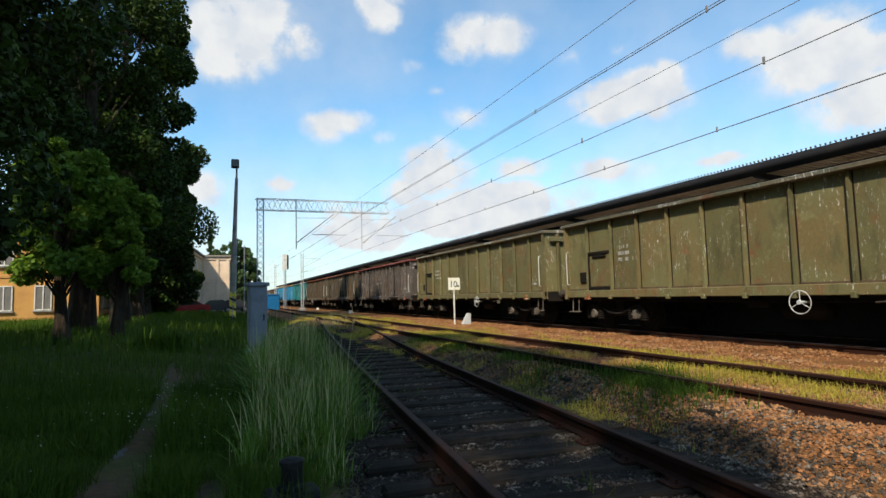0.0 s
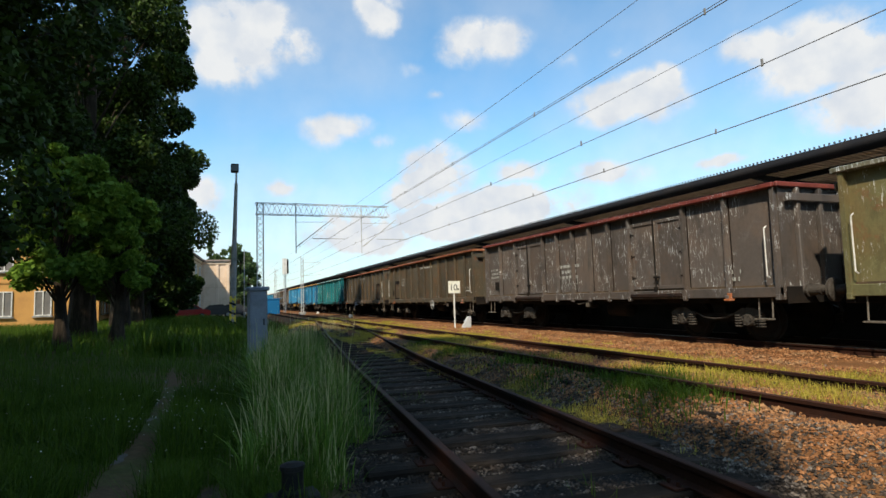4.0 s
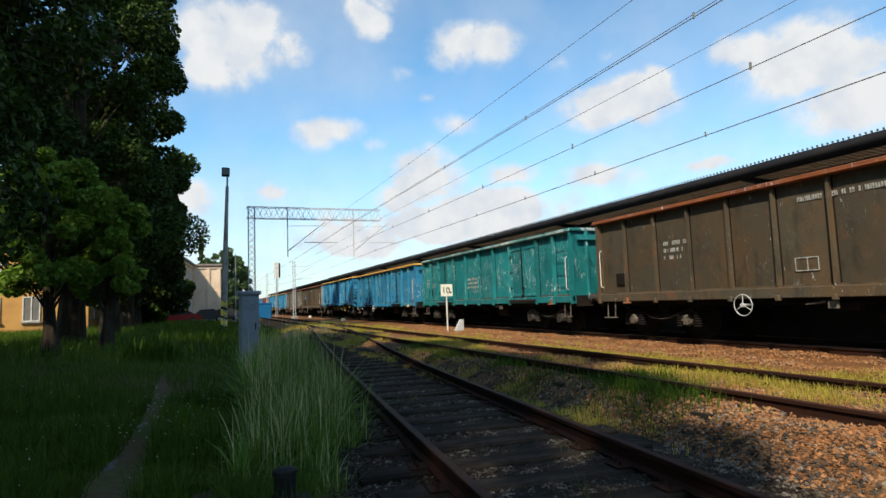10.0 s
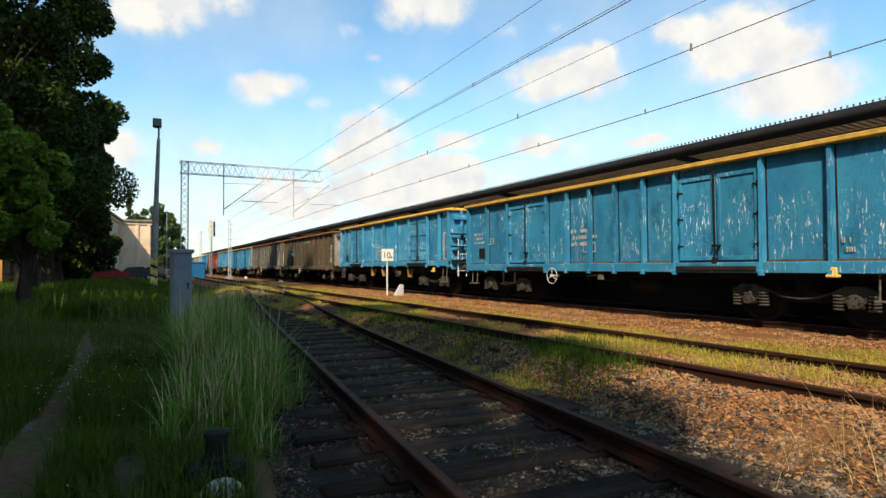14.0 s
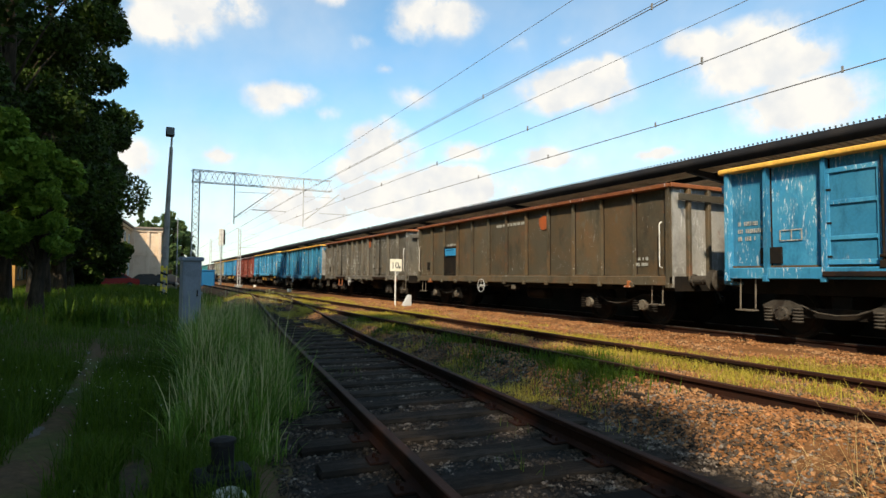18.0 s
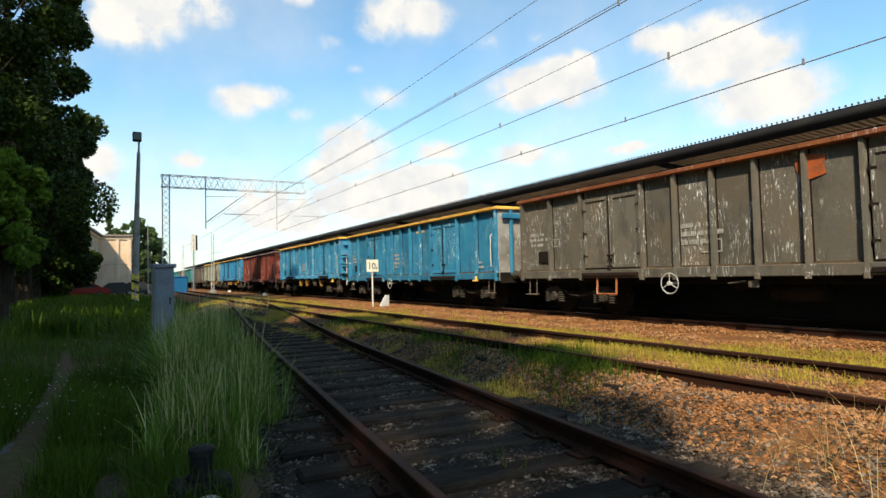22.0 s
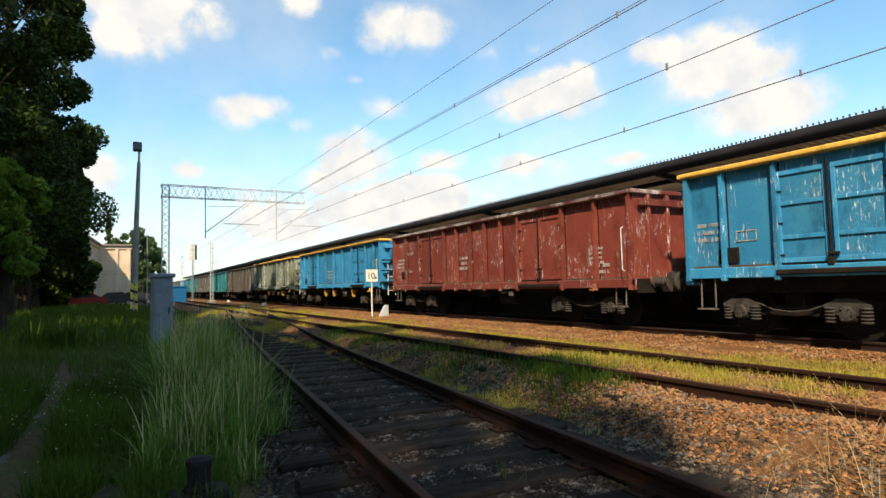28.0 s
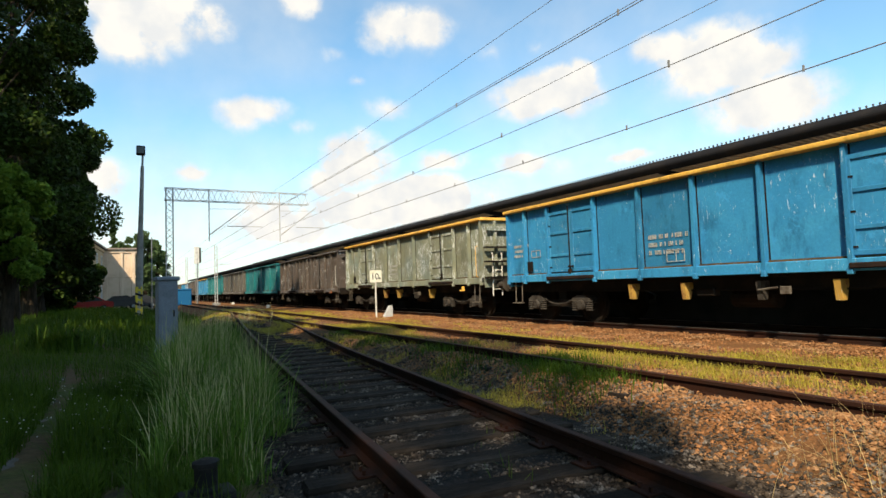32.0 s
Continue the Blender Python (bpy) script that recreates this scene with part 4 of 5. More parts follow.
    if near and spec.get("bracket") is not None:
        y = spec["bracket"]
        part("shunter_stirrup", Geo().line([(-1.45, y - 0.3, 0.97), (-1.47, y - 0.3, 0.55), (-1.47, y + 0.3, 0.55), (-1.45, y + 0.3, 0.97)], 0.026, 6), M[spec.get("bracket_paint", "under")], w, "painted shunter's stirrup")
    # stencilled marks: unreadable lines and boxes
    if near:
        x = -WX - 0.026
        for y, z, ww, hh, rows, fill, mat in spec.get("marks", ()):
            part("stencil", bars(x, y, z, ww, hh, rows, fill, rng), M[mat], w, "faded stencilled lines")["kind"] = "stuff"
        for y, z, ww, hh in spec.get("frames", ()):
            part("stencil", frame_marks(x, y, z, ww, hh), M["mark"], w, "faded stencilled box")["kind"] = "stuff"
        part("label_holder", Geo().box(x - 0.03, x + 0.01, HL - 1.05, HL - 0.65, 1.35, 1.65, 0.008), M["under"], w, "dark waybill holder")
    for word, y, z, size in spec.get("words", ()) if near else ():
        cu = bpy.data.curves.new("stencil_letters", "FONT")
        cu.body, cu.size, cu.extrude = word, size, 0.002
        o = new("stencil_letters", cu)
        o.data.materials.append(M["mark"])
        o.parent = w
        o.matrix_basis = pose(-WX - 0.036, y, z, 90, 0, -90)
    if "emblem" in spec:
        y, z = spec["emblem"]
        g = Geo().prism([(y + 0.24, z + 0.12), (y + 0.02, z + 0.22), (y - 0.26, z + 0.17), (y - 0.22, z + 0.02), (y - 0.25, z - 0.14), (y, z - 0.2), (y + 0.12, z - 0.17), (y + 0.22, z - 0.02)], -WX - 0.034, -WX - 0.024)
        part("emblem", g, M["orange_mark"], w, "faded orange painted shape")
    return w, sets


DM = [(6.1, 2.15, 0.7, 0.42, 3, 0.9, "mark"), (1.2, 2.0, 1.0, 0.5, 3, 0.85, "mark"), (-5.1, 1.5, 0.5, 0.3, 2, 0.8, "mark")]
DF = [(4.9, 1.75, 0.4, 0.2), (0.3, 1.4, 0.45, 0.25)]
AM = [(0.6, 2.75, 1.9, 0.16, 1, 0.95, "mark"), (4.0, 2.3, 0.8, 0.5, 3, 0.7, "mark"), (-5.3, 1.55, 0.5, 0.25, 2, 0.7, "mark")]
SPECS = [
    dict(paint="olive", rim="olive_rim", rim_label="worn olive rim", kind="A", posts=12, wheel=-1.2, hatches=[(4.8, None)], marks=AM[1:], frames=DF[:1],
         label="olive drab open freight wagon with rust stains"),
    dict(paint="olive", rim="olive_rim", rim_label="worn olive rim", kind="A", posts=12, wheel=-1.2, hatches=[(4.8, None)], marks=AM[1:], frames=DF[:1],
         label="faded olive open freight wagon with pale streaks"),
    dict(paint="dark", rim="red", rim_label="dull red rim", kind="D", posts=9, wheel=1.5, handwheel=False, marks=DM, frames=DF,
         label="dark grey-brown open freight wagon with double doors"),
    dict(paint="brown", rim="orange", rim_label="rusty orange rim", kind="A", posts=12, wheel=-1.5, hatches=[(4.8, None)], marks=AM, frames=DF[:1],
         label="brown-grey open freight wagon with rusty orange rim"),
    dict(paint="brown", rim="orange", rim_label="rusty orange rim", kind="A", posts=12, wheel=1.8, hatches=[(-4.8, None)], marks=AM, frames=DF[1:],
         label="brown-grey open freight wagon with a side hatch"),
    dict(paint="teal", rim="teal_rim", rim_label="teal rim with flaked paint", kind="D", posts=10, bays=(0.0, 1.28, 2.56, 4.39, 5.4), wheel=0.0, handwheel=False, marks=DM, frames=DF, ladder=-5.9,
         label="teal open freight wagon with doors and white streaks"),
    dict(paint="blue", rim="yellow", rim_label="yellow rim", kind="D", posts=10, wheel=1.8, marks=DM, frames=DF, bracket=3.9,
         label="weathered blue open freight wagon with yellow rim"),
    dict(paint="sky", rim="yellow", rim_label="yellow rim", kind="L", posts=9, half=6.3, raise_top=0.06, wheel=0, handwheel=False, marks=DM, frames=DF, end_ladder=True,
         label="light blue open freight wagon with ribbed doors"),
    dict(end="washed", paint="brown", rim="orange", rim_label="rusty orange rim", kind="A", posts=12, wheel=1.3, hatches=[(3.73, "hatch_blue")], marks=AM, emblem=(-1.9, 2.62),
         label="brown-grey open freight wagon with a blue hatch"),
    dict(paint="grey", rim="orange", rim_label="rusty orange rim", kind="D", posts=10, wheel=1.4, marks=DM, frames=DF, emblem=(-1.35, 2.72), bracket=3.2, bracket_paint="orange",
         label="slate grey open freight wagon with streaked doors"),
    dict(paint="blue", rim="yellow", rim_label="yellow rim", kind="D", posts=10, end="washed", wheel=1.35, marks=DM + [(-0.9, 2.78, 1.0, 0.14, 1, 0.95, "yellow")], frames=DF, bracket=3.6, words=[("Eaos", 1.15, 1.42, 0.17)],
         label="deep blue open freight wagon with yellow rim"),
    dict(paint="sky", rim="yellow", rim_label="yellow rim", kind="L", posts=9, half=6.3, raise_top=0.06, wheel=0, handwheel=False, marks=DM, frames=DF, end_ladder=True,
         label="sky blue open freight wagon with ladder and yellow rim"),
    dict(half=6.32, paint="red", rim="red_rim", rim_label="oxide red rim with pale scuffs", kind="D", posts=9, wheel=0, handwheel=False, marks=DM + [(-4.9, 1.9, 0.6, 0.45, 4, 0.9, "mark")], frames=[(5.5, 1.62, 0.35, 0.2)], words=[("37  RIV", 5.15, 2.28, 0.17), ("Eaos", 5.05, 1.60, 0.17)],
         label="oxide red open freight wagon with white streaks"),
    dict(paint="bright", rim="yellow", rim_label="yellow rim", kind="L", posts=9, half=6.3, raise_top=0.06, wheel=0, handwheel=False, marks=DM, frames=DF, end_ladder=True,
         label="bright blue open freight wagon with yellow rim"),
    dict(paint="moss", rim="yellow", rim_label="yellow rim", kind="L", posts=9, half=6.3, raise_top=0.06, wheel=0, handwheel=False, marks=DM, frames=DF, end_ladder=True,
         label="faded grey-green open freight wagon with yellow rim"),
    dict(paint="dark", rim="dark", rim_label="dark rim", kind="D", posts=9, wheel=1.5, handwheel=False, marks=DM, frames=DF,
         label="dark brown-grey open freight wagon"),
]
FAR_PAINTS = ["teal", "grey", "teal", "sky", "dark", "bright", "brown", "sky", "dark", "teal", "brown", "blue", "dark", "sky", "brown", "teal"]
for c in FAR_PAINTS:
    SPECS.append(dict(paint=c, rim="yellow" if c in ("sky", "bright", "blue") else c, rim_label="rim", kind="D", posts=10, wheel=1.5,
                      label={"teal": "teal", "grey": "slate grey", "sky": "light blue", "dark": "dark brown-grey", "bright": "bright blue", "brown": "brown-grey", "blue": "blue"}[c] + " open freight wagon far down the train"))
WAGONS = [make_wagon(k, s) for k, s in enumerate(SPECS)]
FIRST, PITCH = 15.0, 14.04  # far end of the first wagon at the start; length over buffers


# ---- railway structures ----
build_ground()
bed("siding_ballast", turnout_x, -0.045, 1.55, 0.6, -12, 32, 0.6, GRAVEL_DARK, "dirty ballast of the siding, darkened for tree shade", lambda y: siding_z(y) - RAIL1)
bed("second_track_ballast", lambda y: X2, 0.19, 1.5, 1.0, -30, 400, 0.8, GRAVEL, "brown ballast of the second track", None, (1.2, 0.7))
bed("main_track_ballast", lambda y: X3 - 0.3, 0.115, 2.6, 0.9, -60, 900, 1.0, GRAVEL, "reddish ballast of the main track")
build_track("siding_track", turnout_x, siding_z, -10, 34, "rusty siding track on dark wooden sleepers", "rail_top", 31, M["sleeper"])
build_track("second_track", lambda y: X2, RAIL2, -25, 400, "rusty overgrown track on wooden sleepers", "rail_top", 40, M["sleeper"])
build_track("main_track", lambda y: X3, RAIL3, -60, 900, "main track with worn bright rails", "bright_rail", 45, M["sleeper"])


def lattice(g, a, b, w, d, n, r=0.035, up=(0, 0, 1)):
    """A four-chord lattice girder from a to b; w, d: its sides."""
    a, b = Vector(a), Vector(b)
    ax = (b - a).normalized()
    u = Vector(up).cross(ax).normalized()
    v = ax.cross(u)
    cs = [u * (i * w / 2) + v * (j * d / 2) for i, j in ((-1, -1), (1, -1), (1, 1), (-1, 1))]
    for c in cs:
        g.tube(a + c, b + c, r, 5)
    for i in range(n):
        p, q = a.lerp(b, i / n), a.lerp(b, (i + 1) / n)
        for k in range(4):
            c1, c2 = cs[k], cs[(k + 1) % 4]
            g.tube(p + c1, q + c2, r * 0.6, 4) if i % 2 else g.tube(p + c2, q + c1, r * 0.6, 4)


GY = 39.2


def build_gantry(y, z, x0, x1, label, hangs):
    t = thing("catenary_gantry", pose(0, y, 0), label, "gantry")
    g = Geo()
    lattice(g, (x0, 0, 0), (x0, 0, z + 0.35), 0.40, 0.40, 20, 0.028, (0, 1, 0))
    part("mast", g, M["gantry"], t)
    part("mast_foot", Geo().box(x0 - 0.5, x0 + 0.5, -0.5, 0.5, -0.2, 0.3, 0.05), M["concrete"], t)
    g = Geo()
    lattice(g, (x0 - 0.3, 0, z), (x1, 0, z), 0.5, 0.75, 26, 0.024)
    part("beam", g, M["gantry"], t)
    for hx in hangs:
        g = Geo().tube((hx, 0, z + 0.45), (hx, 0, z - 2.95), 0.036, 6)
        h = part("drop_post", g, M["gantry"], t)
        g = Geo()
        g.tube((hx, 0, z - 2.55), (hx + 2.5, -0.1, z - 0.55), 0.032, 6)
        g.tube((hx, 0, z - 0.85), (hx + 2.45, -0.1, z - 0.8), 0.016, 6)
        g.tube((hx + 1.1, 0, z - 1.95), (hx + 3.35, 0, z - 1.95), 0.028, 6)
        part("cantilever", g, M["gantry"], h)
        g = Geo()
        for k in range(5):
            g.lathe((hx + 0.15 + 0.07 * k, 0, z - 2.43 + 0.056 * k), (0.78, 0, 0.62), [(0.03, -0.02), (0.075, 0), (0.03, 0.03)], 8)
        part("insulator", g, M["white"], h, "pale insulator")
    return t


build_gantry(GY, 7.62, 2.44, 11.18, "pale lattice catenary gantry over the tracks", (4.74, 9.23))


def wire(name, x, z, label, r=0.012, y1=260, clamps=0.0):
    """An overhead line from span to span, with small dropper clamps."""
    t = thing(name, pose(0, 0, 0), label, "overhead line")
    pts = []
    y = -40.0
    while y <= y1:
        u = ((y - GY) % 60.0) / 60.0
        pts.append((x, y, z - 0.5 * u * (1 - u)))
        y += 5.0
    part("conductor", Geo().sweep(pts, r, 6), M["wire"], t)
    if clamps:
        y = 1.5
        while y < 46:
            u = ((y - GY) % 60.0) / 60.0
            zz = z - 0.5 * u * (1 - u)
            part("clamp", Geo().box(x - 0.014, x + 0.014, y - 0.02, y + 0.02, zz - 0.03, zz + 0.10, 0.005), M["wire"], t)
            y += clamps
    return t


# small far masts along the line
def build_mast(x, y, h, arm, label):
    t = thing("catenary_mast", pose(x, y, 0), label, "mast")
    g = Geo()
    lattice(g, (0, 0, 0), (0, 0, h), 0.24, 0.24, 16, 0.022, (0, 1, 0))
    part("mast", g, M["pale_steel"], t)
    g = Geo().tube((0, 0, h - 1.6), (arm, 0, h - 0.6), 0.024, 5).tube((0, 0, h - 0.6), (arm, 0, h - 0.6), 0.016, 5).tube((0, 0, h - 2.0), (arm, 0, h - 1.9), 0.02, 5)
    part("cantilever", g, M["pale_steel"], t)
    part("mast_foot", Geo().box(-0.35, 0.35, -0.35, 0.35, -0.2, 0.35, 0.04), M["concrete"], t)


wire("overhead_wire", X3, EYE + 3.95, "contact wire above the main track", 0.012, clamps=4.4)
wire("overhead_wire", 8.5, EYE + 3.88, "contact wire between the tracks", 0.008, clamps=5.2)
wire("overhead_wire", X3, EYE + 6.1, "thin feeder wire above the main track", 0.007)
wire("overhead_wire", 8.5, EYE + 5.32, "messenger wire above the middle line", 0.010, clamps=6.3)
wire("overhead_wire", 8.57, EYE + 5.42, "twin of the messenger wire above the middle line", 0.007)
wire("overhead_wire", 8.5, EYE + 6.5, "thin feeder wire above the middle line", 0.007)
build_mast(8.1, 62, 6.2, 2.0, "slim pale catenary mast beside the main track")
for y in (95, 130, 170, 220, 290):
    build_mast(8.2, y, 7.0, 2.2, "distant pale catenary mast")


def build_signal(x, y, h):
    """A colour-light signal seen from behind: slim post, pale backboard, short ladder."""
    t = thing("light_signal", pose(x, y, ground_z(x, y)), "slim signal post with a pale backboard", "signal")
    part("post", Geo().tube((0, 0, -0.1), (0, 0, h - 0.3), 0.07, 8, 0.055), M["steel"], t)
    part("backboard", Geo().box(-0.30, 0.22, -0.05, 0.03, h - 1.9, h, 0.03), M["white"], t, "pale backboard")
    part("lamp_case", Geo().box(0.222, 0.40, -0.1, 0.12, h - 1.8, h - 0.1, 0.03), M["black"], t, "dark lamp case")
    g = Geo()
    for sx in (-0.16, 0.16):
        g.line([(sx, 0.25, 0), (sx, 0.12, h - 1.6)], 0.015, 4)
    for k in range(12):
        g.line([(-0.16, 0.22, 0.4 + 0.38 * k), (0.16, 0.22, 0.4 + 0.38 * k)], 0.012, 4)
    part("ladder", g, M["pale_steel"], t)


build_signal(7.05, 69, 6.7)


# ---- platform and canopy beyond the train ----
def build_platform():
    tagged(part("platform_wall", Geo().box(13.1, 13.34, -60, 180, -0.1, 1.108), M["platform_wall"]), "wall of the platform edge, darkened for train shade", "platform", kind="structure")
    tagged(part("platform", Geo().box(13.345, 22.7, -60, 180, 0.9, 1.11, 0.03), M["platform"]), "concrete station platform beyond the train", "platform", kind="structure")
    x0, x1, z0, z1 = 13.25, 17.2, 4.58, 4.34
    y0, y1 = -40.0, 150.0

    def corrugated(pitch, depth, drop, up):
        """Trapezoid sheet with ribs across the platform."""
        vs, fs, y, n = [], [], y0, 0
        while y < y1:
            for a, h in ((0.0, 0.0), (0.18, 1.0), (0.5, 1.0), (0.68, 0.0)):
                vs.extend([(x0, y + a * pitch, z0 + drop + h * depth), (x1, y + a * pitch, z1 + drop + h * depth)])
            n += 4
            y += pitch
        for i in range(n - 1):
            f = (2 * i, 2 * i + 2, 2 * i + 3, 2 * i + 1)
            fs.append(f[::-1] if up else f)
        return Geo().add(vs, fs)
    c = thing("platform_canopy", pose(0, 0, 0), "long sooty platform canopy with corrugated roof", "canopy", kind="structure")
    part("roof_sheet", corrugated(0.12, 0.018, 0.03, True), M["canopy"], c)
    part("roof_lining", corrugated(0.12, 0.03, 0.005, False), M["canopy"], c)
    g, y = Geo(), -20.0
    while y < 62:
        vs = [(x, y + b, z0 + (z1 - z0) * (x - x0) / (x1 - x0) - d) for x in (x0 + 0.35, x1) for b, d in ((0, 0.03), (0.085, 0.03), (0.085, 0.075), (0, 0.075))]
        g.add(vs, [(0, 1, 5, 4), (1, 2, 6, 5), (2, 3, 7, 6), (3, 0, 4, 7), (3, 2, 1, 0), (4, 5, 6, 7)])
        y += 0.17
    part("soffit", g, M["canopy_under"], c, "rusty slatted soffit")["kind"] = "stuff"
    # gutter made deeper to stand for the shaded underside behind it
    arc = [(x0, 4.63)] + [(x0 - 0.13 * math.sin(math.pi * u), 4.63 - 0.34 * u) for u in (0.12, 0.25, 0.38, 0.5, 0.62, 0.75, 0.88)] + [(x0, 4.29)]
    part("gutter", Geo().prism(arc, y0, y1, axis=1), M["canopy"], c, "rounded sooty gutter, deepened to stand for shade under the edge", smooth=False)
    part("purlin", Geo().box(14.4, 14.5, y0, y1, 4.22, 4.36, 0.02), M["canopy"], c)
    part("purlin", Geo().box(16.2, 16.32, y0, y1, 4.12, 4.26, 0.02), M["canopy"], c)
    part("purlin", Geo().box(16.9, 17.05, y0, y1, 4.08, 4.20, 0.02), M["canopy"], c)
    t = Geo()
    y = y0
    while y < 70:
        t.box(x0 - 0.05, x0 - 0.01, y + 0.02, y + 0.045, 4.63, 4.675)
        y += 0.12
    part("edge_cap", t, M["canopy_edge"], c, "small sheet ends along the edge")["kind"] = "stuff"
    for y in range(-34, 150, 9):
        part("column", Geo().box(16.4, 16.65, y - 0.13, y + 0.13, 1.11, 4.24, 0.02), M["canopy"], c)
        part("rafter", Geo().prism([(13.3, 4.28), (13.3, 4.40), (17.1, 4.16), (17.1, 3.9), (16.3, 3.9)], y - 0.06, y + 0.06, axis=1), M["canopy"], c)


build_platform()


# ---- things by the track ----
def build_lamp(x, y, h):
    t = thing("lamp_mast", pose(x, y, ground_z(x, y)), "tall grey lamp mast with a floodlight and striped foot", "lamp post")
    g = Geo().tube((0, 0, 0), (0.10, 0, h * 0.5), 0.21, 12, 0.17).tube((0.10, 0, h * 0.5), (0.22, 0, h * 0.9), 0.15, 12, 0.10)
    part("mast", g, M["concrete"], t, "grey concrete mast")
    part("mast_tip", Geo().tube((0.22, 0, h * 0.9), (0.24, 0, h - 0.25), 0.06, 8), M["steel"], t)
    g = Geo().box(-0.12, 0.38, -0.3, 0.2, h - 0.35, h + 0.2, 0.05)
    l = part("floodlight", g, M["black"], t, "dark floodlight housing")
    part("lens", Geo().box(-0.08, 0.34, -0.325, -0.3, h - 0.3, h + 0.12, 0.01), M["pane"], l)
    # striped guard at the foot
    for i in range(6):
        g = Geo().prism([(-0.2, 0.2 + 0.3 * i), (0.2, 0.04 + 0.3 * i), (0.2, 0.19 + 0.3 * i), (-0.2, 0.35 + 0.3 * i)], -0.2, -0.18, axis=1)
        part("stripe", g, M["hazard_yellow"] if i % 2 else M["black"], t, "hazard stripe")
    part("guard", Geo().box(-0.19, 0.19, -0.178, 0.17, 0.0, 1.9, 0.02), M["hazard_yellow"], t)


build_lamp(0.75, 40.07, 10.5)


def build_cabinet(x, y):
    t = thing("relay_cabinet", pose(x, y, ground_z(x, y), 0, 0, 8), "grey-blue metal trackside relay cabinet in tall grass", "cabinet")
    part("body", Geo().box(-0.21, 0.21, -0.17, 0.17, 0.0, 1.68, 0.015), M["cabinet"], t)
    part("roof", Geo().box(-0.255, 0.255, -0.22, 0.22, 1.68, 1.78, 0.03), M["cabinet"], t)
    d = part("door", Geo().box(-0.18, 0.18, -0.19, -0.171, 0.12, 1.6, 0.008), M["cabinet"], t)
    part("handle", Geo().box(0.1, 0.13, -0.225, -0.191, 0.85, 1.0, 0.008), M["black"], d, "dark door handle")
    part("plinth", Geo().box(-0.24, 0.24, -0.2, 0.2, -0.1, 0.12, 0.02), M["concrete"], t)


build_cabinet(0.85, 14.85)


def build_sign(x, y):
    t = thing("track_sign", pose(x, y, 0.06), "small white enamel sign on a thin white post", "sign")
    part("post", Geo().tube((0, 0, -0.1), (0, 0, 1.85), 0.033, 10), M["white"], t)
    p = part("plate", Geo().box(-0.26, 0.26, -0.05, -0.035, 1.48, 1.98, 0.006), M["sign_white"], t, "cream enamel plate")
    cu = bpy.data.curves.new("sign_figures", "FONT")
    cu.body, cu.size, cu.extrude, cu.align_x = "10", 0.36, 0.003, "CENTER"
    o = new("numeral", cu)
    o.data.materials.append(M["black"])
    o.parent = p
    o.matrix_basis = pose(-0.04, -0.054, 1.6, 90, 0, 0)
    part("small_mark", Geo().box(0.14, 0.2, -0.056, -0.05, 1.6, 1.68), M["black"], p)


build_sign(8.96, 21.81)
t = thing("derailer_marker", pose(9.41, 21.73, 0.02), "small pale concrete marker beside the track", "marker")
part("block", Geo().prism([(-0.24, 0.0), (0.2, 0.0), (0.2, 0.55), (0.1, 0.55)], -0.1, 0.1, axis=1), M["pale_steel"], t)


def build_switch_lamp(x, y):
    """The point indicator close to the camera: black lantern with a round white pane and chimney."""
    t = thing("point_indicator", pose(x, y, ground_z(x, y) - 0.20, 0, 0, 4), "black point indicator lantern with white disc", "signal")
    part("post", Geo().tube((0, 0, 0), (0, 0, 0.5), 0.05, 10), M["black"], t)
    part("base", Geo().box(-0.2, 0.2, -0.2, 0.2, -0.05, 0.06, 0.02), M["black"], t)
    b = part("lantern", Geo().box(-0.165, 0.165, -0.12, 0.12, 0.04, 0.40, 0.025), M["black"], t)
    g = Geo().lathe((0, -0.12, 0.20), (0, -1, 0), [(0.14, 0), (0.14, 0.012), (0.13, 0.02)], 24)
    part("disc", g, M["white"], b, "round white pane")
    part("disc", Geo().lathe((0, 0.12, 0.20), (0, 1, 0), [(0.14, 0), (0.14, 0.012), (0.13, 0.02)], 24), M["white"], b, "round white pane")
    part("chimney", Geo().lathe((0, 0, 0.40), (0, 0, 1), [(0.085, 0), (0.085, 0.02), (0.064, 0.04), (0.064, 0.14), (0.074, 0.145), (0.074, 0.17), (0.03, 0.185)], 18), M["black"], t, smooth=False)


build_switch_lamp(0.4, 3.57)

t = thing("blue_container", pose(5.41, 66.3, 0), "blue plastic container beside the line", "container")
part("body", Geo().box(-0.72, 0.72, -0.8, 0.8, 0.0, 1.75, 0.08), M["bin_blue"], t)
part("lid", Geo().box(-0.77, 0.77, -0.85, 0.85, 1.75, 1.9, 0.05), M["bin_blue"], t)


# ---- buildings ----
def window(parent, m, w, h):
    f = Geo()
    for a, b, c, d in ((-w / 2, w / 2, 0, 0.08), (-w / 2, w / 2, h - 0.08, h), (-w / 2, -w / 2 + 0.07, 0.08, h - 0.08), (w / 2 - 0.07, w / 2, 0.08, h - 0.08), (-0.035, 0.035, 0.08, h - 0.08)):
        f.box(a, b, -0.06, 0.03, c, d)
    o = part("window", f, M["white"], parent)
    o.matrix_basis = m
    part("pane", Geo().box(-w / 2 + 0.07, w / 2 - 0.07, -0.02, 0.0, 0.08, h - 0.08), M["dull_pane"], o)
    part("sill", Geo().box(-w / 2 - 0.08, w / 2 + 0.08, -0.16, 0.0, -0.1, -0.003), M["concrete"], o)


